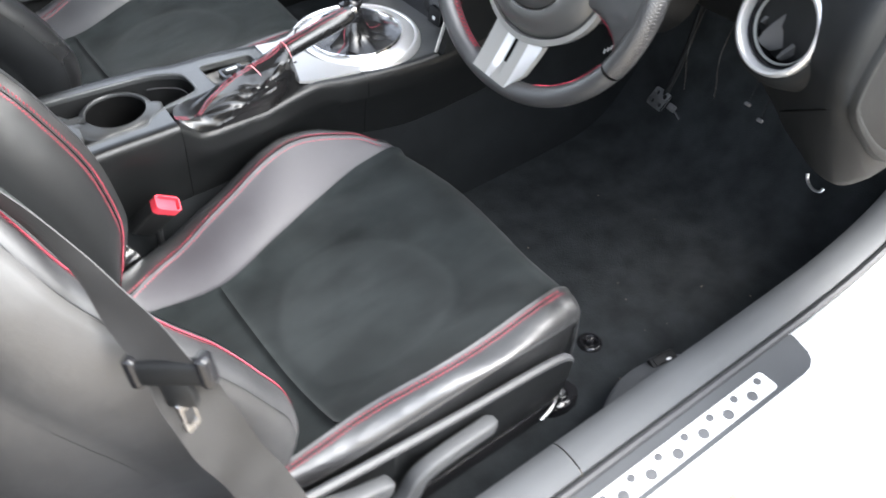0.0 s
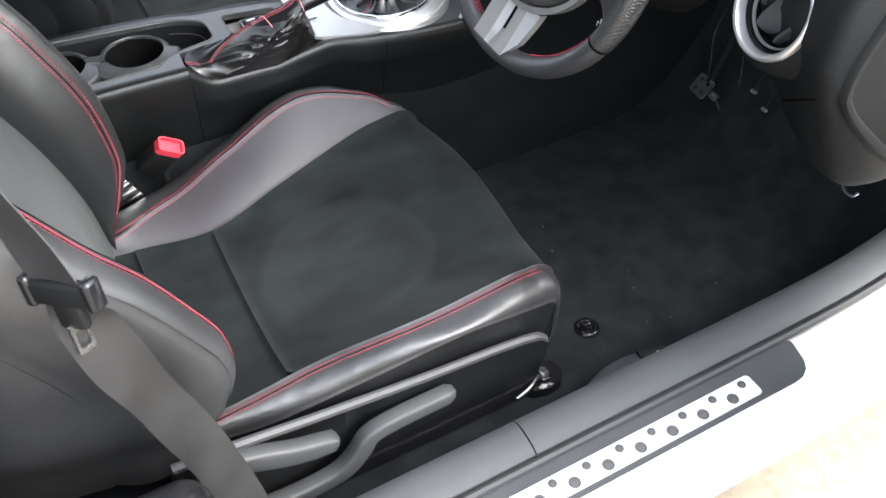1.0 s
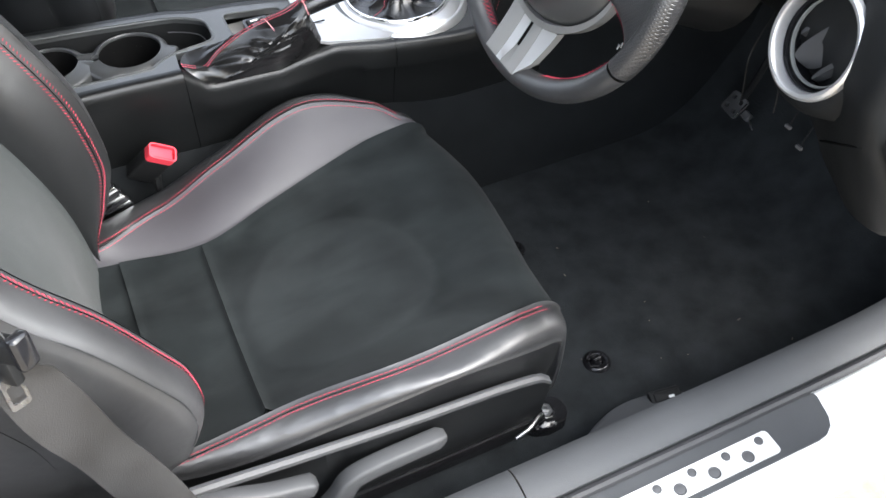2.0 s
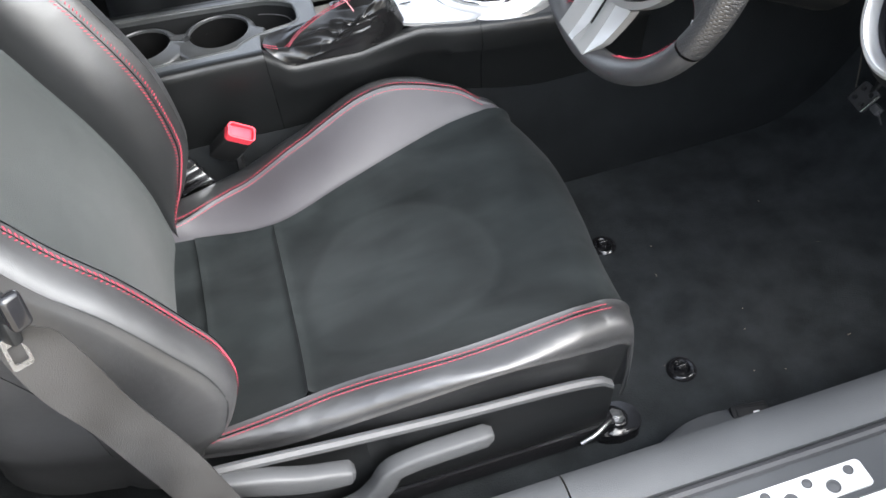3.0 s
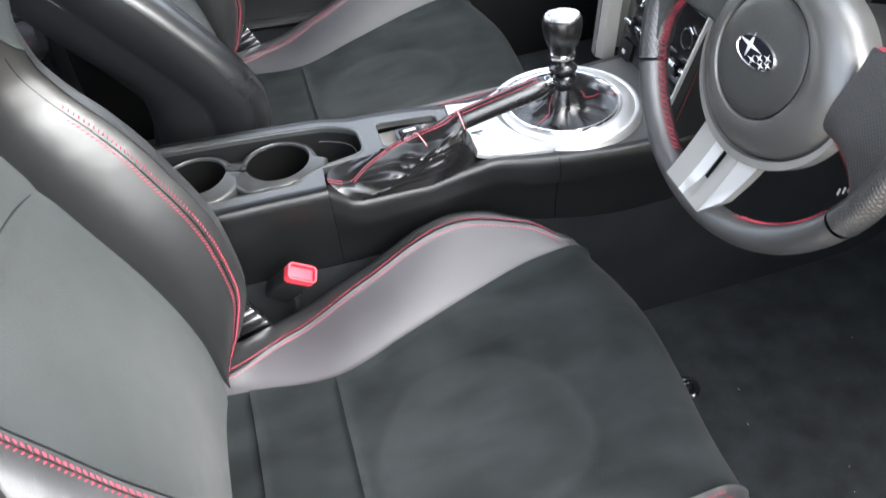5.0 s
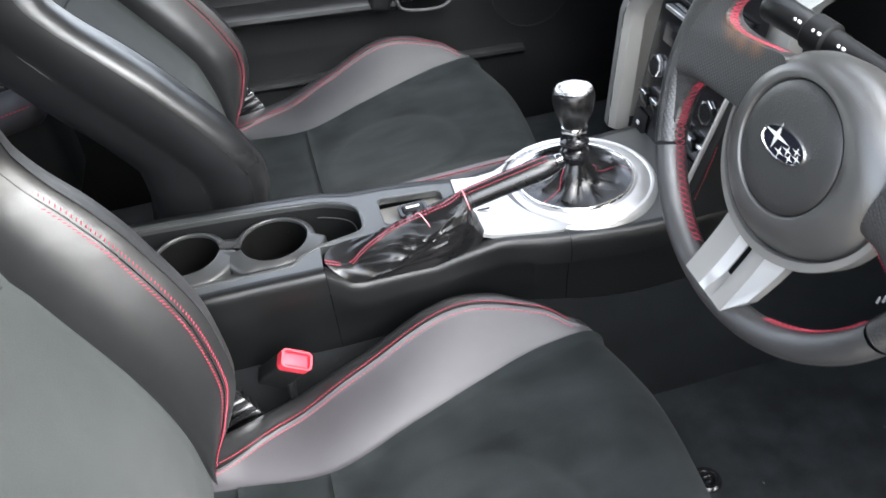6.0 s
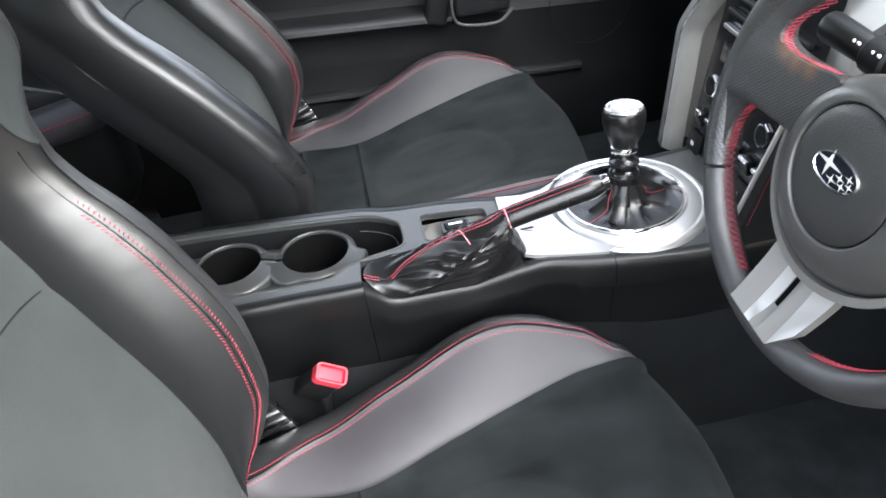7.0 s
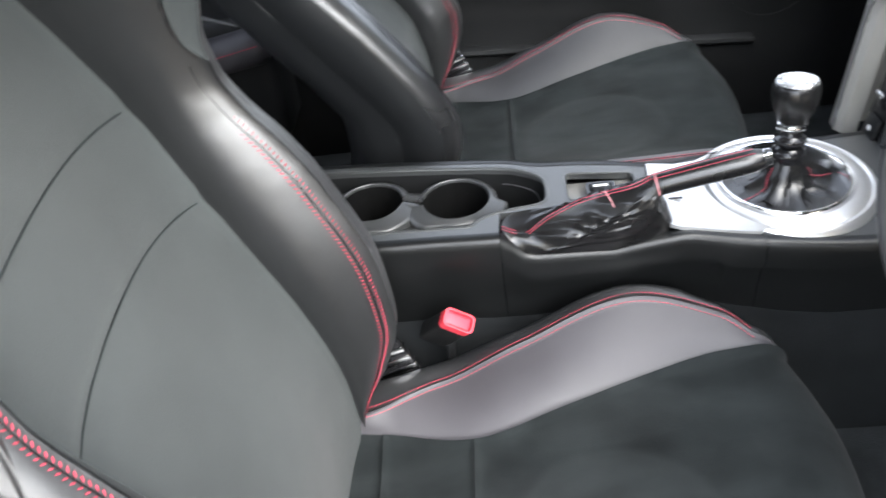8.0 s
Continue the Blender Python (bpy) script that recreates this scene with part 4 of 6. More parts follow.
for o in (1, -1):
    rows = []
    for k in range(10):
        f = k / 9
        y1, y2 = yr + o * (0.0070 + 0.030 * f), yl + o * (0.0066 + 0.030 * f)
        xa = xr - math.sqrt(r1 ** 2 - (y1 - yr) ** 2) + 0.0005
        xb = xl + math.sqrt(r2 ** 2 - (y2 - yl) ** 2) - 0.0005
        row = [Vector((xa, y1, 0.366 if k == 0 else 0.3738)).lerp(Vector((xb, y2, 0.366 if k == 0 else 0.3738)), j / 8) for j in range(9)]
        for j, p in enumerate(row):
            p.z -= (0.006 * f + 0.030 * f ** 3 * (1 if o > 0 else 0.8)) * math.sin(math.pi * j / 8) ** 0.7
        rows.append(row)
    bm = grid_mesh(rows)
    bmesh.ops.recalc_face_normals(bm, faces=bm.faces)
    part("bridge", bm, CUP, tray, "moulded bridge between the cup rings")
sw = part("switch_panel", box((-0.226, 0.345, 0.360), (-0.128, 0.416, 0.364)), SPOKE, con, "grey switch recess")
part("switch_frame", holed_plate(rounded(-0.196, 0.372, -0.158, 0.398, 0.004), [rounded(-0.192, 0.376, -0.162, 0.394, 0.003)], lambda x, y: 0.376, 0.010), GLOSS, sw)
part("rocker", box((-0.191, 0.377, 0.366), (-0.163, 0.393, 0.379), 0.003, 2), PLASTIC, sw)
part("rocker_mark", box((-0.186, 0.383, 0.3788), (-0.168, 0.387, 0.3796)), WHITE_INK, sw)
RC, RZ = (0.058, 0.396), 0.350
plate = [(-0.119, 0.340), (-0.117, 0.312), (-0.108, 0.298), (-0.095, 0.2935), (-0.05, 0.2925), (0.0, 0.2905)]
plate += [(RC[0] + 0.1045 * math.cos(radians(a)), RC[1] + 0.1045 * math.sin(radians(a))) for a in range(245, 128, -9)]
plate += [(-0.045, 0.446), (-0.075, 0.434), (-0.112, 0.430)]
part("gear_plate", holed_plate(plate, [], lambda x, y: ctop(x) + 0.004, 0.005), SILVER, con, "satin silver gear surround plate")
part("plate_slot", box((-0.098, 0.3495, 0.372), (-0.080, 0.3520, 0.3737)), GLOSS, con)
part("gear_ring", lathe([(0.0840, -0.020), (0.0842, 0.0052), (0.0865, 0.0074), (0.094, 0.0070), (0.102, 0.0042), (0.1045, 0.0026), (0.1060, 0.0040), (0.1092, 0.0042), (0.1125, 0.0018), (0.1150, -0.0035), (0.1155, -0.010)], (*RC, RZ), n=72), SILVER, con, "satin silver ring round the gear lever")
part("ring_lip", lathe([(0.0775, -0.020), (0.0778, 0.008), (0.0795, 0.0115), (0.082, 0.0115), (0.0836, 0.009), (0.0838, -0.01)], (*RC, RZ), n=72), CHROME, con, "chrome inner lip")

# ---- gear lever ----
gl = thing("gear_lever", (*RC, RZ), "gear lever with black leather knob, chrome cap and gaiter", "gear lever")
GT = Vector((0.0665, 0.421, 0.485))
GB = Vector((0.064, 0.410, 0.384))
GA = (GT - GB).normalized()
rows = []
for k in range(80):
    a = k * math.tau / 80
    row = []
    for h, r in ((0, 0.079), (0.03, 0.072), (0.06, 0.064), (0.12, 0.055), (0.25, 0.046), (0.4, 0.038), (0.55, 0.031), (0.7, 0.025), (0.85, 0.0195), (1, 0.017)):
        f = 1 + (0.24 * (0.6 - abs(math.sin(2.5 * a + 0.6 + 2.4 * h + 0.8 * math.sin(2 * a)))) * 1.6 + 0.13 * math.sin(6 * a - 9 * h + 2 * noise.noise(Vector((math.cos(a) * 2, math.sin(a) * 2, h * 3))))) * math.sin(math.pi * h ** 0.8)
        c = Vector((*RC, RZ - 0.006)).lerp(GB, h)
        c.z = RZ - 0.010 + (GB.z - RZ + 0.010) * h ** 2.4
        row.append(c + Vector((r * f * math.cos(a), r * f * math.sin(a), 0.0)))
    rows.append(row)
gait = part("gaiter", grid_mesh(rows, close_u=True), BOOT, gl, "wrinkled black leather gaiter")
for k in (4, 45):
    st = stitches([p + Vector((0.001 * math.cos(k * math.tau / 80), 0.001 * math.sin(k * math.tau / 80), 0.001)) for p in rows[k][1:9]], r=0.0006, pitch=0.004, length=0.003)
    part("stitching", st, THREAD, gait, "red stitching")
part("reverse_collar", lathe([(0.0160, -0.016), (0.0185, -0.008), (0.0205, 0.000), (0.0200, 0.006), (0.0165, 0.010), (0.0140, 0.0125), (0.0150, 0.0150), (0.0195, 0.0165), (0.0208, 0.0195), (0.0200, 0.0230), (0.0150, 0.0255), (0.0125, 0.029), (0.0125, 0.036)], GB, GA, 40), GLOSS, gl, "gloss black reverse lock collar")
part("knob", lathe([(0.0165, 0.0445), (0.0180, 0.0475), (0.0215, 0.0555), (0.0255, 0.066), (0.0280, 0.077), (0.0288, 0.086), (0.0282, 0.0925), (0.0268, 0.0965), (0.0250, 0.0980)], GB, GA, 44), BOOT, gl, "black leather knob")
part("knob_cap", lathe([(0.0256, 0.0975), (0.0250, 0.0994), (0.0235, 0.1006), (0.0205, 0.1006), (0.0185, 0.0996), (0.0165, 0.0992), (0.0, 0.1000)], GB, GA, 44), KNOB_CAP, gl, "brushed chrome knob cap")
part("knob_ring", lathe([(0.0125, 0.034), (0.0168, 0.0350), (0.0182, 0.0375), (0.0184, 0.0415), (0.0176, 0.0440), (0.0150, 0.0455)], GB, GA, 40), CHROME, gl, "chrome ring under the knob")

# ---- handbrake ----
hb = thing("handbrake", (-0.2, 0.31, 0.37), "black leather handbrake lever with gaiter and red stitching", "handbrake")
HA, HT = Vector((-0.130, 0.2875, 0.4395)), Vector((-0.013, 0.2850, 0.4640))
part("grip", tube(smooth_path([HA, (HA + HT) / 2 + Vector((0, 0, 0.0006)), HT], 18), [0.0124, 0.0136, 0.0138, 0.0138, 0.0138, 0.0139, 0.0140, 0.0141, 0.0142, 0.0143, 0.0144, 0.0145, 0.0146, 0.0146, 0.0145, 0.0143, 0.0138, 0.0122], 28), BOOT, hb)
ax = (HT - HA).normalized()
axs = ax.cross(Vector((0, 0, 1))).normalized()
axu = axs.cross(ax).normalized()
bm_ax = Matrix.Translation(HT) @ Matrix((ax, axs, axu)).transposed().to_4x4()
part("button_collar", tube([HT - 0.002 * ax, HT + 0.003 * ax], [0.0124, 0.0112], 24), GLOSS, hb)
part("button", box((0.0, -0.0068, -0.0075), (0.0125, 0.0068, 0.0088), 0.0024, 3, bm_ax), CHROME, hb, "chrome release button")
part("button_slot", box((0.004, -0.0040, 0.0080), (0.0105, 0.0040, 0.0092), 0.0006, 1, bm_ax), GLOSS, hb)
spine = smooth_path([(-0.308, 0.303, 0.386), (-0.292, 0.300, 0.380), (-0.277, 0.298, 0.3775), (-0.262, 0.297, 0.391), (-0.246, 0.296, 0.403), (-0.214, 0.295, 0.420), (-0.179, 0.293, 0.4305), (-0.150, 0.291, 0.4385), (-0.128, 0.288, 0.4525)], 44)
rows = []
ringn = 128
for k in range(ringn):
    a = k * math.tau / ringn
    ca, sa = math.cos(a), math.sin(a)
    bx = -0.204 + 0.104 * math.copysign(abs(ca) ** 0.55, ca)
    by = 0.3090 + 0.0275 * math.copysign(abs(sa) ** 0.55, sa) + 0.006 * max(0, ca)
    dip = 0.030 * max(0, min(1, (bx + 0.309) / 0.03)) * max(0, min(1, (-0.085 - bx) / 0.09)) * max(0, min(1, (0.312 - by) / 0.02))
    foot = Vector((bx, by, ctop(bx) + 0.0015 - dip))
    end = HA + 0.0142 * (sa * Vector((0, 1, 0)) - ca * axu) + ax * 0.006
    off = abs(a - math.pi)
    ridge = math.exp(-(off / 0.42) ** 2)
    side_w = math.exp(-((off - 0.85) / 0.62) ** 2)
    low_w = math.exp(-((off - 1.75) / 0.75) ** 2)
    row = []
    for j in range(44):
        h = j / 43
        p = foot.lerp(end, h ** 0.85)
        w = math.sin(math.pi * min(1, h * 1.04)) if h < 0.96 else 0
        p.z += (0.004 * w if ca > 0 else -0.020 * math.sin(math.pi * h ** 0.6) * abs(ca))
        p.y += sa * (0.006 * side_w + 0.007 * low_w) * w
        p = p.lerp(spine[j], ridge)
        n1 = noise.noise(Vector((h * 4, a * 1.6, 2)))
        pinch = 0.45 - abs(math.sin(19 * h - 2.3 * off + 1.6 * n1 + (0.9 if sa > 0 else 0)))
        swag = 0.40 - abs(math.sin(4.2 * h + 3.4 * off + 1.5 * noise.noise(Vector((ca * 2, h * 2.2, sa * 2)))))
        fold = side_w * 0.0062 * pinch + low_w * 0.0072 * swag + 0.0014 * noise.noise(Vector((bx * 34, h * 6, sa * 2))) + 0.0022 * (0.35 - abs(noise.noise(Vector((bx * 75, h * 11 + bx * 20, sa * 3 + 5)))))
        p += w * (1 - ridge ** 2) * fold * Vector((0.15, 0.85 * sa, 0.6))
        row.append(p)
    rows.append(row)
hg = part("gaiter", grid_mesh(rows, close_u=True), BOOT, hb, "wrinkled black leather handbrake gaiter")
st = bmesh.new()
mid_k = ringn // 2
for o in (-1, 1):
    stitches([p + Vector((0, 0.0030 * o, 0.0011)) for p in rows[mid_k][:43]], bm=st, r=0.0006, pitch=0.0042, length=0.0034)
part("stitching", st, THREAD, hg, "red twin stitching")
st = bmesh.new()
for deg in (6, -24):
    d = math.cos(radians(deg)) * axu - math.sin(radians(-deg)) * Vector((0, 1, 0))
    stitches([HA + 0.0140 * d, HA.lerp(HT, 0.3) + 0.0143 * d, HA.lerp(HT, 0.6) + 0.0150 * d, HA.lerp(HT, 0.95) + 0.0147 * d], bm=st, r=0.0005, pitch=0.0042, length=0.0034)
part("stitching", st, THREAD, hb, "red stitching")
part("tie", tube([HA + 0.004 * ax + 0.0146 * (math.cos(t) * Vector((0, 1, 0)) + math.sin(t) * axu) for t in np.linspace(0, math.tau, 29)[:-1]], 0.0007, 6, closed=True), PINK, hb, "thin pale pink cord")
part("tie", tube(smooth_path([(-0.188, 0.298, 0.4300), (-0.184, 0.290, 0.4345), (-0.178, 0.282, 0.4260), (-0.172, 0.2775, 0.4140), (-0.164, 0.2765, 0.4060), (-0.158, 0.2770, 0.4040)], 24), 0.0006, 6), PINK, hb, "thin pale pink cord")

# ---- seat belt buckle ----
bk = thing("seat_belt_buckle", (-0.40, 0.236, 0.10), "black seat belt buckle with a red release button beside the seat", "buckle")
bx_, by_ = Vector((0.042, 0.001, -0.029)).normalized(), Vector((0.008, 0.022, 0.009))
by_ = (by_ - bx_ * bx_.dot(by_)).normalized()
bmx = Matrix.Translation((-0.3735, 0.2385, 0.2965)) @ Matrix((bx_, by_, bx_.cross(by_))).transposed().to_4x4() @ Matrix.Diagonal((1.04, 0.80, 1, 1))
part("housing", holed_plate(rounded(-0.0195, -0.0150, 0.0195, 0.0150, 0.007), [rounded(-0.0168, -0.0123, 0.0168, 0.0123, 0.005)], lambda x, y: 0.010, 0.014), RED, bk, "red button surround").data.transform(Matrix.Translation(-origin(bk)) @ bmx @ Matrix.Translation(origin(bk)))
part("button", box((-0.0168, -0.0123, -0.002), (0.0168, 0.0123, 0.005), 0.003, 3, bmx), RED, bk, "red release button")
part("tongue_slot", box((-0.014, -0.0125, 0.0048), (0.014, -0.0085, 0.0056), 0, 1, bmx), DARKVOID, bk)
part("case", box((-0.0190, -0.0146, -0.07), (0.0190, 0.0146, -0.003), 0.005, 3, bmx), DOOR_BLACK, bk)
part("stalk", tube([(-0.385, 0.262, 0.245), (-0.395, 0.266, 0.15), (-0.40, 0.262, 0.06)], 0.011, 10, flat=0.5), PLASTIC, bk)

# ---- steering wheel ----
WC = Vector((0.0856, -0.0056, 0.6417))
T, TP = radians(17), 0.060
WU, WV, WN = Vector((-math.sin(TP), math.cos(TP), 0)), Vector((math.sin(T) * math.cos(TP), math.sin(T) * math.sin(TP), math.cos(T))), Vector((-math.cos(T) * math.cos(TP), -math.cos(T) * math.sin(TP), math.sin(T)))
WM = Matrix.Translation(WC) @ Matrix((WU, WV, WN)).transposed().to_4x4()


def W(a, b, h=0.0):
    return WC + a * WU + b * WV + h * WN


def rimpt(deg, r, h=0.0):
    return W(r * math.sin(radians(deg)), r * math.cos(radians(deg)), h)


RR, RH = 0.1773, -0.0144
wheel = thing("steering_wheel", W(0, 0, -0.03), "black leather steering wheel with silver spokes and red stitching", "steering wheel")


def rim_arc(a0, a1, n, fat=1.0):
    rows = []
    for k in range(n):
        d = a0 + (a1 - a0) * k / (n - 1)
        c = rimpt(d, RR, RH)
        rad = (c - W(0, 0, RH)).normalized()
        f = fat * (1 + 0.07 * math.exp(-((abs((d + 180) % 360 - 180) - 62) / 14) ** 2))
        rows.append([c + f * (0.0138 * math.cos(j * math.tau / 18) * rad + 0.0165 * math.sin(j * math.tau / 18) * WN) for j in range(18)])
    bm = grid_mesh(rows, close_v=True)
    bmesh.ops.recalc_face_normals(bm, faces=bm.faces)
    return bm


part("rim_leather", rim_arc(120.6, 239.4, 60), LEATHER_LIT_WORN, wheel, "smooth black leather rim")
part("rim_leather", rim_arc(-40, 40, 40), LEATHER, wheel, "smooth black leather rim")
for s in (1, -1):
    part("rim_grip", rim_arc(40.4 * s, 119.4 * s, 44, 1.05), PERFORATED, wheel, "perforated black leather grip")
    for a0, a1 in ((113, 157) if s > 0 else (122, 162),):
        cs = bmesh.new()
        n = int((a1 - a0) / 2.2)
        for k in range(n):
            d = a0 + (a1 - a0) * k / n
            for e in (1, -1):
                p, q = rimpt(s * d, RR - 0.0146, RH + 0.006 * e), rimpt(s * (d + 2.2), RR - 0.0147, RH - 0.006 * e)
                stitches([p, q], pitch=(q - p).length, length=(q - p).length, r=0.00036, bm=cs)
        part("cross_stitching", cs, THREAD, wheel, "red cross stitching on the rim")
    # leather web that flows from the rim into the hub
    inner = [(0.052, 0.150, 20), (0.075, 0.123, 30), (0.0977, 0.0975, 40), (0.1235, 0.0755, 51), (0.1325, 0.0595, 61), (0.1295, 0.0510, 67), (0.1139, 0.0468, 72), (0.0851, 0.0485, 76), (0.0585, 0.0515, 79), (0.040, 0.050, 82), (0.040, 0.030, 85), (0.050, 0.010, 88), (0.052, -0.008, 91), (0.090, -0.0100, 94), (0.120, -0.0085, 96), (0.1345, -0.0120, 99), (0.1445, -0.0210, 103), (0.1500, -0.0400, 108), (0.1490, -0.0640, 115)]
    if s < 0:
        inner[7:] = [(0.1060, 0.0470, 76), (0.1070, 0.0400, 79), (0.1065, 0.0250, 83), (0.1020, 0.0080, 87), (0.0985, -0.0050, 90), (0.0975, -0.0180, 93), (0.0985, -0.0300, 96), (0.1150, -0.0360, 99), (0.1320, -0.0440, 103), (0.1450, -0.0550, 108), (0.1500, -0.0660, 113), (0.1490, -0.0750, 118)]
    edge = smooth_path(inner, 65)
    rows = []
    for k, e in enumerate(edge):
        f = k / 64
        deg, e = e.z, Vector((e.x, e.y, 0))
        out = Vector((RR * math.sin(radians(deg)), RR * math.cos(radians(deg)), 0))
        hub_side = math.exp(-((f - 0.56) / 0.16) ** 4)
        row = []
        for j in range(22):
            front = j < 11
            u = j / 10 if front else (21 - j) / 10
            q = out.lerp(e, u)
            half = (0.0160 * (1 - u) + 0.0100 * u) * math.sqrt(max(0.0, 1 - u ** 5 * (1 - hub_side)))
            mid = RH + (0.0010 * u if front else 0) - 0.004 * math.sin(math.pi * u)
            row.append(W(s * q.x, q.y, mid + (half if front else -half)))
        rows.append(row)
    bm = grid_mesh(rows)
    bmesh.ops.recalc_face_normals(bm, faces=bm.faces)
    part("spoke", bm, PERFORATED, wheel, "perforated leather spoke flowing into the rim")
    for f0, f1 in ((0.0, 0.46), (0.74, 1.0)):
        es = bmesh.new()
        run = [edge[int(round(64 * (f0 + (f1 - f0) * i / 60)))] for i in range(61)]
        pts = smooth_path(run[::4], 30)
        for p, q in zip(pts, pts[1:]):
            for e in (1.0, -1.0):
                p2, q2 = W(s * p.x, p.y, RH + 0.0055 * e), W(s * q.x, q.y, RH - 0.0055 * e)
                if (q2 - p2).length > 1e-4:
                    stitches([p2, q2], pitch=(q2 - p2).length, length=(q2 - p2).length, r=0.00042, bm=es)
        part("edge_stitching", es, THREAD, wheel, "red cross stitching along the spoke edge")
rows = []
for k in range(80):
    a = k * math.tau / 80
    rows.append([W(-0.004 + r * math.sin(a) - 0.017 * max(0, -math.sin(a)) ** 2 * (r - 0.057) / 0.029, -0.009 - 0.007 * (r - 0.057) / 0.029 + r * math.cos(a), h) for r, h in ((0.0572, -0.0050), (0.0576, -0.0016), (0.0590, 0.0002), (0.0640, 0.0006), (0.0710, -0.0012), (0.0775, -0.0060), (0.0832, -0.0125), (0.0868, -0.0210), (0.0875, -0.0320), (0.0800, -0.055))])
part("hub", grid_mesh(rows, close_u=True), HUB_RING, wheel, "satin charcoal moulded hub ring")
part("airbag_cover", lathe([(0.0, 0.0016), (0.03, 0.0014), (0.046, 0.0006), (0.0535, -0.0004), (0.0562, -0.0020), (0.0568, -0.0050)], W(-0.004, -0.009), WN, 64), HUB, wheel, "round grained airbag cover")
rows = []
for d in np.linspace(86, 258, 70):
    a, w2 = radians(d), 0.0042 + 0.0042 * max(0.0, math.sin(radians(d - 100)))
    rows.append([W(-0.004 + r * math.sin(a) - 0.017 * max(0, -math.sin(a)) ** 2, -0.016 + r * math.cos(a), h) for r, h in ((0.0866, -0.024), (0.0872, -0.0135), (0.0876, -0.0120), (0.0870 + w2, -0.0122), (0.0876 + w2, -0.0140), (0.0872 + w2, -0.026))])
part("bezel", grid_mesh(rows), SPOKE, wheel, "satin silver hub bezel")
cols = [(0, 0.0), (0.30, 0.0), (0.315, -0.0003), (0.43, -0.0062), (0.44, -0.0064), (0.56, -0.0064), (0.566, -0.0004), (0.58, 0.0), (0.755, 0.0), (0.775, -0.0006), (1.0, -0.0085)]


def plate_pt(u, v):
    """The lower spoke: u from its console side to its fin, v from hub to rim."""
    left = Vector((0.0405, -0.1030, 0)).lerp(Vector((0.0475, -0.1665, 0)), v)
    right = Vector((-0.0390, -0.1080, 0)).lerp(Vector((-0.0300, -0.1520, 0)), v)
    foot = Vector((0.0475, -0.1665, 0)).lerp(Vector((-0.0150, -0.1735, 0)), u / 0.775) if u < 0.775 else Vector((-0.0150, -0.1735, 0)).lerp(Vector((-0.0330, -0.1500, 0)), (u - 0.775) / 0.225)
    head = Vector((0.0405, -0.1010, 0)).lerp(Vector((-0.0400, -0.1080, 0)), u) + Vector((0, -0.004 * math.sin(math.pi * u), 0))
    q = head.lerp(foot, v)
    return q.x, q.y, -0.0125 + 0.0165 * v ** 1.3


top_rows, low_rows = [], []
for k in range(15):
    v = k / 14
    row = []
    for u, g in cols:
        x, y, h = plate_pt(u, v)
        fade = 1.0 if u > 0.7 else max(0.0, min(1.0, (0.93 - v) / 0.25))
        row.append((x, y, h + g * fade))
    top_rows.append([W(*p) for p in row])
bm = grid_mesh(top_rows)
rim_loop = [top_rows[0][i] for i in range(len(cols))] + [r[-1] for r in top_rows[1:]] + [top_rows[-1][i] for i in range(len(cols) - 2, -1, -1)] + [r[0] for r in top_rows[-2:0:-1]]
grid_mesh([rim_loop, [p - 0.011 * WN for p in rim_loop]], close_v=True, bm=bm)
bmesh.ops.remove_doubles(bm, verts=bm.verts, dist=1e-5)
bmesh.ops.recalc_face_normals(bm, faces=bm.faces)
sp2 = part("lower_spoke", bm, SPOKE, wheel, "satin silver lower spoke with a slot and raised fin")
# bevel and fin faces in brighter silver: their sky reflection put into the colour
sp2.data.materials.append(SILVER)
for poly in sp2.data.polygons:
    c = poly.center + origin(wheel)
    col_i = min(((c - p).length, i) for r in top_rows for i, p in enumerate([(a + b) / 2 for a, b in zip(r, r[1:])]))[1]
    if col_i in (2, 9) and poly.normal.dot(WN) > 0.5:
        poly.material_index = 1
slot_q = []
for u, v in ((0.452, 0.05), (0.553, 0.05), (0.553, 0.60), (0.452, 0.60)):
    x, y, h = plate_pt(u, v)
    slot_q.append((x, y, h - 0.0062))
bm = bmesh.new()
bm.faces.new([bm.verts.new(W(x, y, h + 0.0004)) for x, y, h in slot_q])
ext = bmesh.ops.extrude_face_region(bm, geom=bm.faces[:])
bmesh.ops.translate(bm, verts=[v for v in ext["geom"] if isinstance(v, bmesh.types.BMVert)], vec=-0.004 * WN)
bmesh.ops.recalc_face_normals(bm, faces=bm.faces)
part("slot", bm, DARKVOID, sp2, "dark slot in the spoke")
EX, EY = -0.0012, -0.0078
em = part("emblem", lathe([(0.0, 0.0), (0.0180, -0.0002), (0.0190, -0.002)], W(EX, EY, 0.0028), WN, 48, 1.0), EMBLEM_BLUE, wheel, "dark oval emblem with silver star shapes")
em.data.transform(Matrix.Translation(W(EX, EY) - origin(wheel)) @ (WM.to_3x3() @ Matrix.Diagonal((1.42, 0.68, 1)) @ WM.to_3x3().transposed()).to_4x4() @ Matrix.Translation(origin(wheel) - W(EX, EY)))
rows = []
for k in range(48):
    a = k * math.tau / 48
    rows.append([W(EX + (1.42 * 0.0184 + d) * math.cos(a), EY + (0.68 * 0.0184 + d) * math.sin(a), h) for d, h in ((-0.0006, 0.0026), (0.0, 0.0038), (0.0010, 0.0038), (0.0017, 0.0012))])
part("emblem_ring", grid_mesh(rows, close_u=True), CHROME, em, "chrome oval ring")


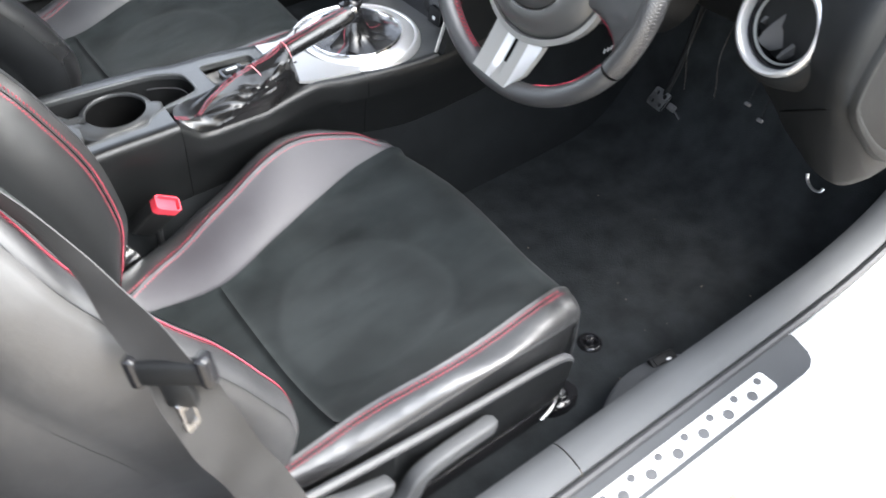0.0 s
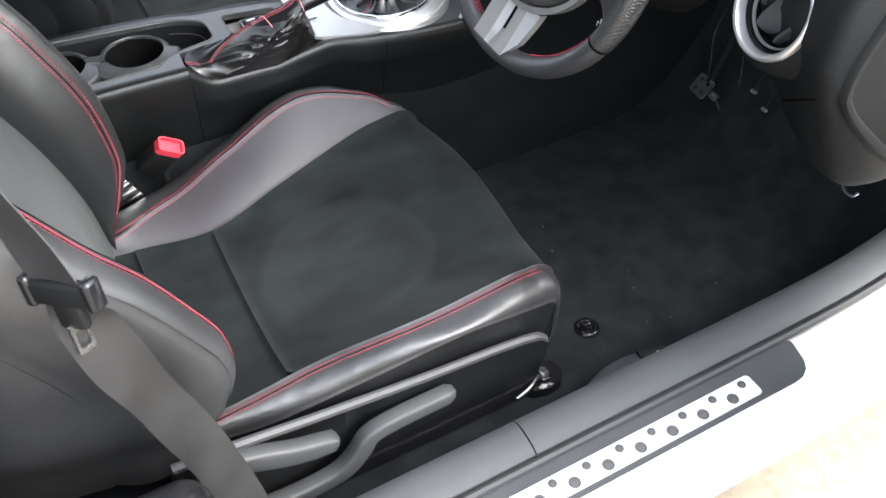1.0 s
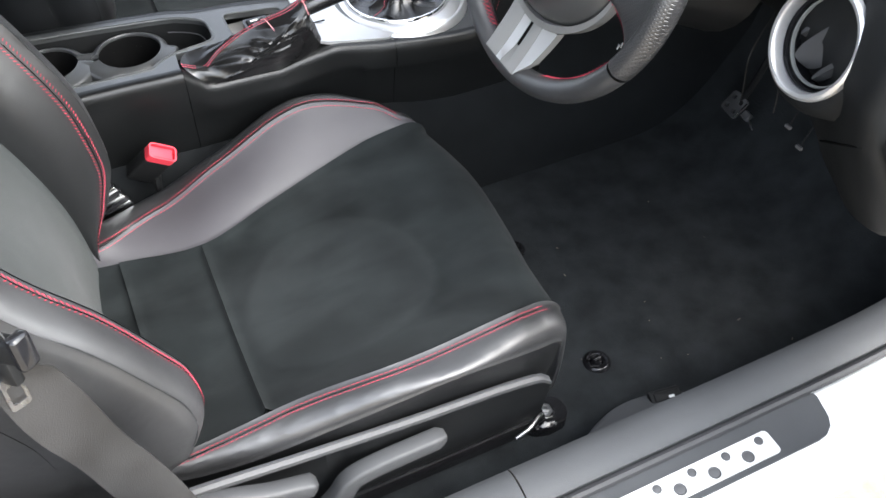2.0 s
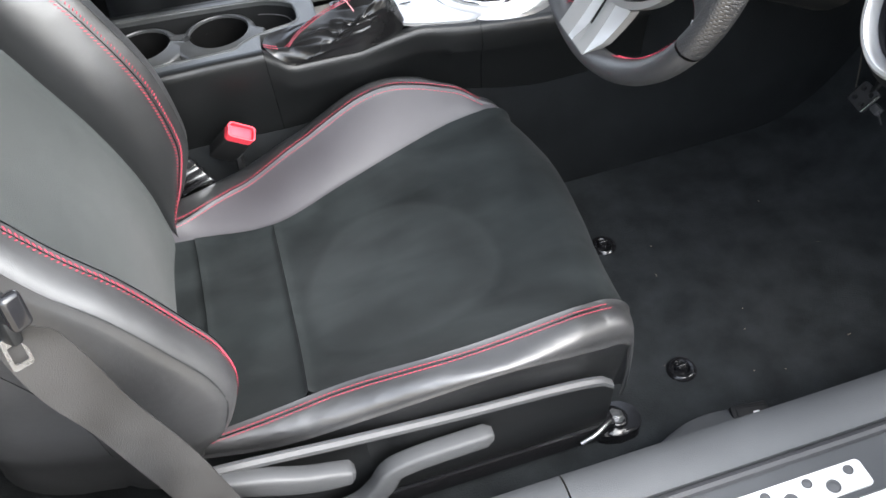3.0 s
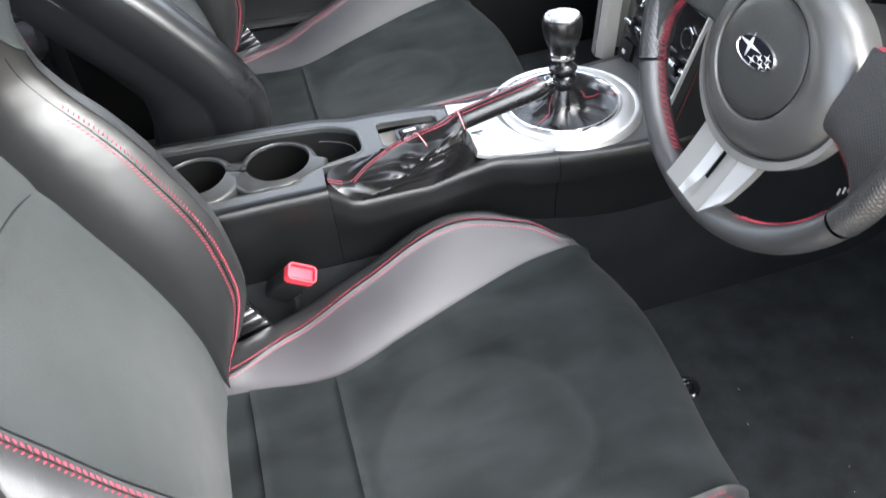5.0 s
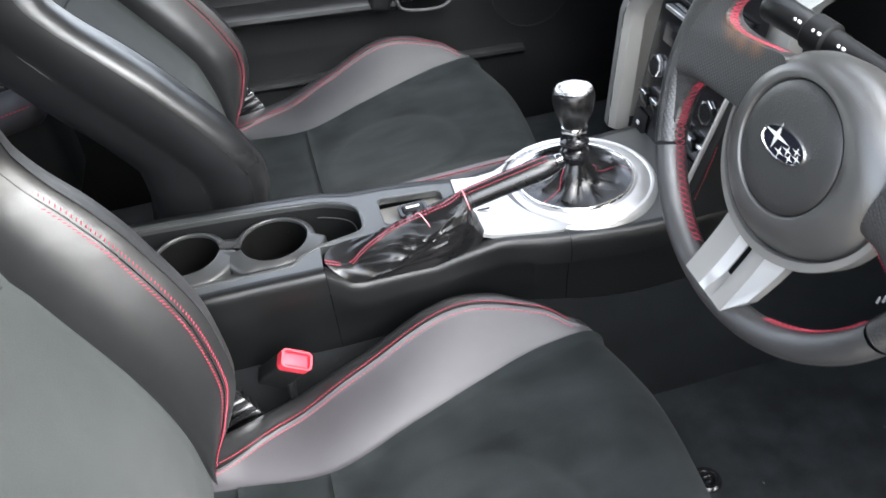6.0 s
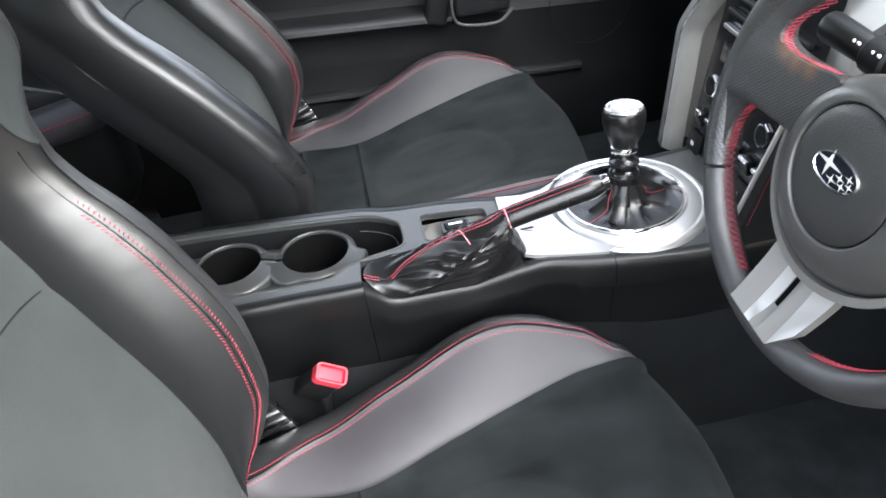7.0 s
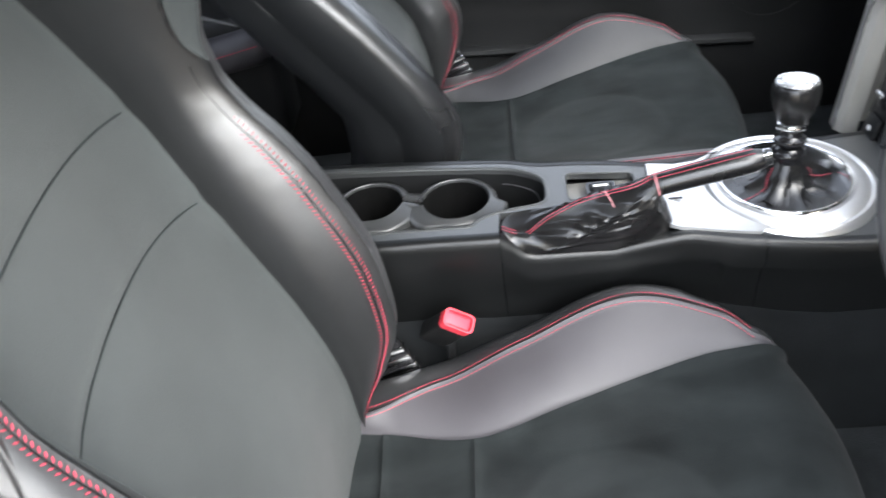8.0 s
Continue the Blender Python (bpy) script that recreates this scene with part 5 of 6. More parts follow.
def star(cx, cy, r):
    bm = bmesh.new()
    vs = []
    for k in range(8):
        a = k * math.tau / 8 + 0.1
        q = r * (1.0 if k % 2 == 0 else 0.22) * (1.15 if k % 4 == 0 else 1.0)
        vs.append(bm.verts.new(W(EX + cx + q * math.cos(a), EY + cy + 0.85 * q * math.sin(a), 0.0032)))
    c = bm.verts.new(W(EX + cx, EY + cy, 0.0039))
    for k in range(8):
        bm.faces.new([vs[k], vs[(k + 1) % 8], c])
    bmesh.ops.recalc_face_normals(bm, faces=bm.faces)
    return bm


for cx, cy, r in ((0.0095, 0.0040, 0.0150), (0.0005, -0.0066, 0.0062), (-0.0078, -0.0016, 0.0056), (-0.0172, 0.0024, 0.0052), (-0.0122, -0.0066, 0.0052), (-0.0200, -0.0030, 0.0050)):
    part("star", star(cx, cy, r), PALE, em)
for k in range(4):
    part("button_mark", box((-0.126 - 0.004 * k, -0.080 + 0.004 * k, 0), (-0.1245 - 0.004 * k, -0.074 + 0.004 * k, 0.0008), 0, 1, WM @ Matrix.Translation((0, 0, -0.03))), GREY_INK, wheel)
col = thing("steering_column", (0.2, 0.01, 0.55), "black plastic steering column shroud", "column")
part("shroud", tube([W(0, -0.005, -0.045), W(0, -0.02, -0.10), W(0, -0.03, -0.2), W(0, -0.04, -0.30)], [0.05, 0.062, 0.07, 0.075], 20), PLASTIC, col)
wst = thing("wiper_stalk", (0.18, 0.10, 0.68), "black wiper stalk with white printed symbols", "stalk")
SA, SB = Vector((0.192, 0.000, 0.660)), Vector((0.164, 0.157, 0.678))
part("stem", tube([SA, SA.lerp(SB, 0.51)], [0.011, 0.013], 16), PLASTIC, wst)
part("ring", tube([SA.lerp(SB, 0.50), SA.lerp(SB, 0.515), SA.lerp(SB, 0.65), SA.lerp(SB, 0.665)], [0.0135, 0.0168, 0.0172, 0.015], 20), PLASTIC, wst)
part("knob", tube([SA.lerp(SB, 0.665), SA.lerp(SB, 0.68), SA.lerp(SB, 0.97), SA.lerp(SB, 1.0)], [0.0126, 0.0140, 0.0152, 0.0138], 24), CONSOLE_SHADED, wst)
for k, f in enumerate((0.38, 0.42, 0.55, 0.60, 0.71, 0.75)):
    c = SA.lerp(SB, f)
    d = Vector((-0.736, -0.348, 0.58)).normalized()
    rad = 0.0128 if f < 0.5 else 0.0172 if f < 0.665 else 0.0150
    part("printed_mark", box(c + rad * d - Vector((0.0010, 0.0018, 0.0012)), c + rad * d + Vector((0.0010, 0.0016 - 0.0016 * (k % 2), 0.0012)), 0, 1), WHITE_INK, wst)

# ---- dashboard ----
dash = thing("dashboard", (0.5, 0.4, 0.45), "black soft-grained dashboard with silver centre trim", "dashboard")
prof = xz_curve([(0.82, 0.80), (0.62, 0.80), (0.45, 0.78), (0.37, 0.74), (0.345, 0.67), (0.35, 0.59), (0.37, 0.52), (0.42, 0.48), (0.55, 0.46), (0.8, 0.45)], 40)
rows = [[Vector((x + 0.05 * max(0, (abs(y - 0.37) - 0.5) / 0.3) ** 2, y, z)) for y in np.linspace(-0.43, 1.16, 40)] for x, z in prof]
part("body", grid_mesh(rows), DASH_BLACK, dash)
# rounded end of the dash beside the door
rows = []
for y, round_off in [(y, 0.0) for y in np.linspace(-0.215, -0.374, 22)] + [(-0.380, 0.0015), (-0.385, 0.004), (-0.389, 0.008), (-0.392, 0.014)]:
    low = round_off + ev([(-0.40, 0.392), (-0.37, 0.397), (-0.354, 0.404), (-0.32, 0.427), (-0.304, 0.437), (-0.28, 0.458), (-0.256, 0.472), (-0.21, 0.497)], y)
    fwd = round_off + ev([(-0.40, -0.060), (-0.39, -0.061), (-0.375, -0.058), (-0.34, -0.042), (-0.30, -0.018), (-0.21, 0.0)], y)
    lf = ev([(-0.40, 0.09), (-0.34, 0.03), (-0.28, 0.0), (-0.21, 0.0)], y)
    rows.append([Vector((x + fwd + lf * max(0, min(1, (0.60 - z) / 0.15)), y, z)) for x, z in ((0.50, 0.80), (0.36, 0.775), (0.275, 0.73), (0.24, 0.68), (0.232, 0.62), (0.242, 0.57), (0.262, 0.5 * (0.57 + low) + 0.012), (0.285, low + 0.025), (0.305, low + 0.008), (0.335, low), (0.45, low - 0.005), (0.7, low - 0.01))])
bm = grid_mesh(rows)
bm.verts.ensure_lookup_table()
bm.faces.new([bm.verts[len(bm.verts) - 12 + i] for i in range(12)])
bmesh.ops.recalc_face_normals(bm, faces=bm.faces)
part("end_section", bm, DASH_BLACK, dash, "rounded dash end beside the door")
cover_line = smooth_ring([(0.226, 0.668), (0.200, 0.602), (0.210, 0.560), (0.362, 0.416), (0.47, 0.408), (0.66, 0.43), (0.64, 0.72), (0.252, 0.712)])
cover_mid = Vector((0.42, 0, 0.56))
rows = []
for inset, y in ((0.0, -0.3915), (0.0015, -0.3965), (0.0045, -0.3990), (0.0110, -0.3990), (0.0150, -0.3965), (0.0165, -0.3930)):
    ring = []
    for x, z in cover_line:
        way = cover_mid - Vector((x, 0, z))
        ring.append(Vector((x, y, z)) + way.normalized() * inset)
    rows.append(ring)
capp = grid_mesh(rows, close_v=True)
capp.verts.ensure_lookup_table()
capp.faces.new([capp.verts[len(capp.verts) - len(cover_line) + i] for i in range(len(cover_line))])
bmesh.ops.recalc_face_normals(capp, faces=capp.faces)
part("end_cover", capp, DASH_BLACK, dash, "angular black end cover with a raised rim")
part("end_seam", tube(smooth_path([(0.2615, -0.2912, 0.4934), (0.2355, -0.3232, 0.5228), (0.2054, -0.3629, 0.559), (0.1978, -0.3780, 0.5715)], 20), 0.0014, 6), DARKVOID, dash, "dark joint across the dash end")
VP, VA = Vector((0.206, -0.286, 0.627)), Vector((-0.94, 0.12, 0.28)).normalized()
part("vent_pod", lathe([(0.074, -0.05), (0.070, -0.018), (0.064, -0.004), (0.058, 0.001), (0.054, 0.002)], VP, VA, 48), DASH_BLACK, dash)
vent = part("round_vent", lathe([(0.0555, -0.012), (0.0562, 0.001), (0.0552, 0.0062), (0.0525, 0.0085), (0.0495, 0.0078), (0.0475, 0.0040), (0.0468, -0.016)], VP, VA, 60), SILVER, dash, "silver ringed round air vent")
part("vent_throat", lathe([(0.0470, -0.006), (0.0458, -0.004), (0.0450, -0.008), (0.0445, -0.036), (0.0, -0.040)], VP, VA, 48), GLOSS, vent)
part("throat_ring", lathe([(0.0432, -0.012), (0.0422, -0.0095), (0.0408, -0.0100), (0.0402, -0.013)], VP, VA, 48), PLASTIC_GREY, vent, "thin pale inner ring")
vq = Matrix.Translation(VP) @ VA.to_track_quat("Z", "Y").to_matrix().to_4x4()
for k, half, wide in ((-1, 0.028, 0.005), (0, 0.0385, 0.0135), (1, 0.028, 0.005)):
    rows = []
    for i in range(17):
        c = -1 + 2 * i / 16
        rows.append([vq @ Euler((0, 0, radians(58))).to_matrix().to_4x4() @ Vector((c * half, 0.024 * k + wide * e * (1 - 0.5 * c ** 4), -0.018 + 0.5 * wide * e + d)) for e, d in ((-1, 0), (0, 0.0030), (1, 0), (1, -0.0016), (0, 0.0010), (-1, -0.0016))])
    bm = grid_mesh(rows, close_v=True)
    bmesh.ops.recalc_face_normals(bm, faces=bm.faces)
    part("vane", bm, LEVER if k == 0 else PLASTIC_MID, vent, "grey curved vane")
# centre stack: a sloping black face with trims, dials and switches
def S(y, s, d=0.0):
    """A place on the stack: s runs up its slope, d stands off it."""
    return Vector((0.205 + 0.20 * s - 0.98 * d, y, 0.335 + s * 0.98 + 0.2 * d))


rows = [[S(y, s, 0.0) for y in np.linspace(0.285, 0.525, 8)] for s in np.linspace(-0.01, 0.34, 10)]
stack = part("centre_panel", grid_mesh(rows), GLOSS, dash, "gloss black centre stack")
for y0, o in ((0.540, 1),):
    rows = []
    for s in np.linspace(-0.012, 0.27, 24):
        k = 0.17 * min(s, 0.165) - 0.55 * max(0, s - 0.165)
        sh = -0.02 * max(0, (s - 0.2) / 0.07) ** 2
        rows.append([S(y0 + k + o * dy, s, dd + sh) for dy, dd in ((-0.008, 0.002), (-0.004, 0.022), (0.006, 0.030), (0.026, 0.027), (0.036, 0.008), (0.038, -0.05))])
    part("trim_edge", tube([r[2] for r in rows], 0.0014, 6), CHROME, part("silver_trim", grid_mesh(rows), SPOKE, dash, "satin silver stack trim"), "bright edge of the stack trim")
cheek = bmesh.new()
ck = [(0.146, 0.345), (0.170, 0.405), (0.208, 0.502), (0.224, 0.543), (0.231, 0.560), (0.36, 0.560), (0.36, 0.345)]
ca_, cb_ = [cheek.verts.new((x + 0.003, 0.281, z)) for x, z in ck], [cheek.verts.new((x + 0.003, 0.262, z)) for x, z in ck]
for i in range(len(ck)):
    cheek.faces.new([ca_[i], ca_[(i + 1) % len(ck)], cb_[(i + 1) % len(ck)], cb_[i]])
cheek.faces.new(ca_)
cheek.faces.new(cb_)
bmesh.ops.recalc_face_normals(cheek, faces=cheek.faces)
chk = part("stack_cheek", cheek, DASH_BLACK, dash, "black side of the centre stack")
part("cheek_edge", tube([Vector((x, 0.278, z)) for x, z in ck[:5]], 0.0040, 8, flat=0.5, up=(0, 1, 0)), SILVER, chk, "satin silver edge strip")
st = bmesh.new()
stitches([(0.168, 0.2612, 0.375), (0.180, 0.2612, 0.41), (0.193, 0.2612, 0.452)], bm=st, r=0.0003)
part("knee_stitching", st, THREAD, chk, "red stitching")
sm = lambda y, s, d: Matrix.Translation(S(y, s, d)) @ Matrix((Vector((0, -1, 0)), Vector((0.2, 0, 0.98)), Vector((-0.98, 0, 0.2)))).transposed().to_4x4()
for y0 in (0.494, 0.418, 0.345):
    dial = part("dial", lathe([(0.0, 0.008), (0.0125, 0.0075), (0.0135, 0.006), (0.0135, 0.0), (0.017, 0.0)], S(y0, 0.112), Vector((-0.98, 0, 0.2)), 28), GLOSS, stack)
    part("dial_ring", lathe([(0.0138, 0.002), (0.0142, 0.0068), (0.0162, 0.0072), (0.0172, 0.0055), (0.0176, 0.001)], S(y0, 0.112), Vector((-0.98, 0, 0.2)), 8), CHROME, dial, "chrome dial ring")
for y0 in (0.50, 0.465, 0.43, 0.395, 0.36, 0.325):
    part("toggle", box((-0.011, -0.011, 0.0), (0.011, 0.011, 0.009), 0.002, 2, sm(y0, 0.062, 0.0) @ Euler((radians(18), 0, 0)).to_matrix().to_4x4()), GLOSS, stack)
    part("toggle_cap", box((-0.010, 0.004, 0.009), (0.010, 0.010, 0.013), 0.001, 1, sm(y0, 0.062, 0.0)), CHROME, stack, "chrome toggle tip")
for y0 in (0.50, 0.36):
    part("socket_panel", box((-0.018, -0.022, 0.0), (0.018, 0.018, 0.006), 0.003, 2, sm(y0, 0.018, 0.0)), PLASTIC, stack)
    part("printed_mark", box((-0.004, -0.003, 0.006), (0.004, 0.003, 0.0066), 0, 1, sm(y0, 0.018, 0.0)), WHITE_INK, stack)
part("display", box((-0.09, -0.014, 0.0), (0.09, 0.014, 0.005), 0.003, 2, sm(0.405, 0.165, 0.0)), GLOSS, stack)
for k in range(3):
    part("radio_bar", box((-0.095, -0.0035, 0.0), (0.095, 0.0035, 0.010), 0.002, 2, sm(0.405, 0.200 + 0.022 * k, 0.0)), BARE if k == 0 else PLASTIC, stack)
part("binnacle", box((0.30, -0.17, 0.70), (0.60, 0.19, 0.82), 0.05, 4), DASH_BLACK, dash, "instrument hood")
gp_out = [(0.40, 0.50), (0.40, 0.63), (0.30, 0.73), (0.10, 0.80), (0.12, 0.720), (0.17, 0.680), (0.215, 0.648), (0.238, 0.618), (0.252, 0.580), (0.258, 0.50)]
gpb = holed_plate(gp_out, [], lambda x, y: 0.0, 0.02)
bmesh.ops.transform(gpb, matrix=Matrix.Translation((0.262, 0, 0)) @ Matrix(((0, 0, -1), (1, 0, 0), (0, 1, 0))).to_4x4(), verts=gpb.verts)
for v in gpb.verts:
    v.co.x += 0.6 * max(0.0, v.co.z - 0.61)
part("gauge_panel", gpb, GAUGE, dash, "pale silver dash panel behind the wheel")

# ---- passenger door ----
pd = thing("passenger_door", (0, 1.17, 0.0), "closed black passenger door with armrest and pocket", "car door")
def door_rows(profile, x0, x1, n):
    return [[Vector((x, 1.17 + d, z + (-0.075 if z > 0.28 else -0.06) * (x + 0.1) * (1 if 0.15 < z < 0.6 else 0))) for d, z in profile] for x in np.linspace(x0, x1, n)]


part("panel", grid_mesh(door_rows([(0, -0.05), (-0.02, 0.05), (-0.014, 0.196), (-0.006, 0.220), (-0.004, 0.30), (-0.010, 0.340), (-0.012, 0.350), (0.02, 0.372), (0.035, 0.385), (0.035, 0.44), (0.0, 0.462), (-0.008, 0.5), (0.0, 0.64), (0.03, 0.66), (0.06, 0.66)], -0.75, 0.85, 40)), DOOR_BLACK, pd)
part("lower_strip", grid_mesh(door_rows([(-0.010, 0.190), (-0.022, 0.196), (-0.026, 0.203), (-0.024, 0.210), (-0.016, 0.214), (-0.004, 0.216)], -0.70, 0.24, 30)), PLASTIC, pd, "moulded strip along the door bottom")
part("armrest", grid_mesh(door_rows([(-0.008, 0.334), (-0.026, 0.340), (-0.036, 0.346), (-0.040, 0.353), (-0.038, 0.361), (-0.030, 0.367), (-0.018, 0.370), (0.020, 0.372)], -0.70, -0.04, 30)), CONSOLE_SHADED, pd, "black armrest ledge")
part("armrest_end", box((-0.085, 1.128, 0.338), (-0.034, 1.165, 0.46), 0.012, 4, Matrix.Translation((-0.06, 0, 0.40)) @ Euler((0, radians(14), 0)).to_matrix().to_4x4() @ Matrix.Translation((0.06, 0, -0.40))), CONSOLE_SHADED, pd, "black upright end of the armrest")
spk = [Vector((0.262 + 0.09 * math.cos(t), 1.150, 0.325 + 0.09 * math.sin(t))) for t in np.linspace(0, math.tau, 49)[:-1]]
part("speaker_ring", tube(spk, 0.0012, 6, closed=True), DOOR_BLACK, pd, "thin raised speaker ring")
part("grab_recess", box((-0.035, 1.118, 0.352), (0.085, 1.165, 0.44), 0.012, 3), GLOSS, pd, "dark door pull recess")
part("pull_edge", tube(smooth_path([(-0.036, 1.112, 0.45), (-0.040, 1.108, 0.37), (-0.02, 1.106, 0.345), (0.05, 1.106, 0.338), (0.085, 1.110, 0.36)], 24), 0.0034, 8), PLASTIC_MID, pd)

# ---- driver's door, standing open ----
dd = thing("driver_door", (0.45, -0.46, -0.19), "open white driver's door with a dark grey inner card", "car door")
DA = radians(66)
dm = Matrix.Translation((0.45, -0.457, 0.0)) @ Matrix((Vector((-math.cos(DA), -math.sin(DA), 0)), Vector((math.sin(DA), -math.cos(DA), 0)), Vector((0, 0, 1)))).transposed().to_4x4()
FOOT = [(0.044, 0.30), (0.046, 0.25), (0.06, 0.186), (0.087, 0.136), (0.111, 0.108), (0.155, 0.074), (0.25, 0.02), (0.4, -0.06), (0.6, -0.13), (1.1, -0.19)]
door_x = [0.044, 0.0445, 0.045, 0.046, 0.048, 0.051, 0.055, 0.06, 0.067, 0.077, 0.087, 0.1, 0.111, 0.13, 0.155, 0.2, 0.26, 0.36, 0.5, 0.7, 0.9, 1.1]
rows = []
for x in door_x:
    zl, k = ev(FOOT, x), min(1, 0.55 + (x - 0.044) / 0.03)
    rows.append([dm @ Vector((x, y * k, zl + (0.61 - zl) * f)) for y, f in ((0.0, 0), (-0.018, 0.003), (-0.034, 0.016), (-0.042, 0.045), (-0.045, 0.12), (-0.046, 0.30), (-0.050, 0.55), (-0.072, 0.68), (-0.068, 0.74), (-0.045, 0.86), (-0.04, 0.98), (0.0, 1.0))])
part("inner_card", grid_mesh(rows), DASH_BLACK, dd, "dark grey moulded inner card")
rows = [[dm @ Vector((x, y, ev(FOOT, x) + (0.62 - ev(FOOT, x)) * f)) for y, f in ((0.0, 0), (0.035, 0.004), (0.07, 0.05), (0.085, 0.35), (0.07, 0.9), (0.02, 1.0))] for x in door_x]
part("outer_skin", grid_mesh(rows), PAINT, dd, "white painted outer skin")
part("door_weatherstrip", tube([dm @ Vector((x, -0.004, ev(FOOT, x) + 0.002)) for x in np.linspace(0.045, 0.55, 60)], 0.006, 8), RUBBER, dd, "black rubber strip round the door edge")
SPX, SPZ = 0.240, 0.225
ring = [dm @ Vector((SPX + 0.142 * math.cos(t), -0.047, SPZ + 0.142 * math.sin(t))) for t in np.linspace(0, math.tau, 41)[:-1]]
part("speaker_ring", tube(ring, 0.004, 8, closed=True), PLASTIC_GREY, dd, "raised oval speaker surround")
part("speaker_grille", lathe([(0.0, 0.004), (0.10, 0.004), (0.128, 0.002), (0.139, -0.004)], dm @ Vector((SPX, -0.0465, SPZ)), dm.to_3x3() @ Vector((0, -1, 0)), 40), PLASTIC, dd)

# ---- rear seat ----
rs = thing("rear_seat", (-1.1, 0.4, 0.1), "black leather rear seat with red stitching", "car seat")
rows = []
for y in np.linspace(-0.34, 1.13, 60):
    sc = 0.03 * math.cos((y - 0.4) * 8.5)
    rows.append([Vector((x, y, z)) for x, z in ((-0.84, 0.10), (-0.83, 0.22), (-0.85, 0.272), (-0.90, 0.29 - sc * 0.4), (-1.1, 0.25 - sc), (-1.28, 0.24 - sc))])
part("cushion", grid_mesh(rows), LEATHER, rs)
rows = []
for y in np.linspace(-0.34, 1.13, 60):
    sc = 0.03 * math.cos((y - 0.4) * 8.5)
    rows.append([Vector((x + sc * 0.6, y, z)) for x, z in ((-1.24, 0.2), (-1.27, 0.3), (-1.34, 0.5), (-1.40, 0.68), (-1.46, 0.71), (-1.52, 0.70))])
part("backrest", grid_mesh(rows), LEATHER, rs)
st = bmesh.new()
for x in (-0.862, -0.874):
    stitches([(x, y, 0.281) for y in np.linspace(-0.3, 1.1, 40)], bm=st, pitch=0.008, length=0.006, r=0.0012)
part("stitching", st, THREAD, rs, "red twin stitching")
qt = thing("quarter_trim", (-1.0, 1.12, 0.2), "dark plastic rear side trim with a bright edge strip", "trim")
part("armrest", box((-1.4, 1.02, 0.12), (-0.74, 1.2, 0.40), 0.03, 4), PLASTIC, qt)
part("strip", tube([(-1.2, 1.0, 0.57), (-0.843, 1.005, 0.417), (-0.787, 1.01, 0.393)], [0.005, 0.004, 0.0015], 6), PLASTIC_GREY, qt, "pale moulded edge")
part("padded_band", tube(smooth_path([(-1.25, 1.015, 0.27), (-1.0, 1.012, 0.315), (-0.85, 1.012, 0.335), (-0.74, 1.014, 0.352)], 20), [0.042] * 19 + [0.03], 14, flat=0.9), FACING, qt, "grey leather padded band")
bs = stitches([Vector((x, 0.969, z)) for x, z in ((-1.0, 0.326), (-0.85, 0.347), (-0.75, 0.366))], r=0.0012, pitch=0.008, length=0.0065)
part("band_stitching", bs, THREAD, qt, "red stitching")

# ---- driver's seat belt ----
bt = thing("seat_belt", (-0.44, -0.33, 0.1), "charcoal webbing seat belt hanging beside the driver's seat", "seat belt")
mid_line = smooth_path([(-0.68, -0.20, 0.83), (-0.60, -0.21, 0.755), (-0.563, -0.245, 0.69), (-0.548, -0.275, 0.645), (-0.535, -0.305, 0.604), (-0.528, -0.310, 0.56), (-0.515, -0.312, 0.49), (-0.495, -0.314, 0.41), (-0.470, -0.320, 0.29), (-0.450, -0.332, 0.10)], 60)
rows = []
for i, p in enumerate(mid_line):
    t = (mid_line[min(i + 1, 59)] - mid_line[max(i - 1, 0)]).normalized()
    k = ev([(0, 0), (0.28, 0.25), (0.41, 0.9), (0.46, 1), (0.60, 2), (1, 2)], i / 59)
    wa, wb, wc = Vector((0.35, -0.45, 0.80)), Vector((0.70, -0.69, 0.17)), Vector((0.97, 0.05, 0.22))
    side_v = wa.lerp(wb, k) if k < 1 else wb.lerp(wc, k - 1)
    side_v = (side_v - t * t.dot(side_v)).normalized()
    nn = side_v.cross(t)
    w = ev([(0, 0.010), (0.22, 0.012), (0.40, 0.023), (0.5, 0.0245), (1, 0.0245)], i / 59) + 0.0008 * math.sin(i * 0.7)
    rows.append([p + side_v * w * a + nn * (b + 0.002 * math.sin(i * 0.35 + 2 * a)) for a, b in ((-1, 0.0006), (-0.5, 0.0008), (0, 0.0009), (0.5, 0.0008), (1, 0.0006), (1, -0.0006), (0, -0.0007), (-1, -0.0006))])
bm = grid_mesh(rows, close_v=True)
bmesh.ops.recalc_face_normals(bm, faces=bm.faces)
part("webbing", bm, WEBBING, bt, "charcoal woven webbing")
xv = Vector((0.70, -0.69, 0.17)).normalized()
yv = Vector((0.12, 0.12, 0.98))
yv = (yv - xv * xv.dot(yv)).normalized()
zv = xv.cross(yv)
tm = Matrix.Translation((-0.535, -0.304, 0.603)) @ Matrix((xv, yv, zv)).transposed().to_4x4() @ Matrix.Scale(0.8, 4)
tg = part("latch_body", box((-0.040, -0.018, -0.008), (0.040, 0.010, 0.008), 0.006, 3, tm), DOOR_BLACK, bt, "black plastic latch body")
part("latch_end", box((0.030, -0.020, -0.010), (0.043, 0.016, 0.010), 0.005, 3, tm), GLOSS, tg)
part("latch_end", box((-0.043, -0.020, -0.010), (-0.030, 0.016, 0.010), 0.005, 3, tm), GLOSS, tg)
part("latch_neck", box((-0.016, -0.046, -0.006), (0.016, -0.014, 0.006), 0.004, 2, tm), PLASTIC, tg)
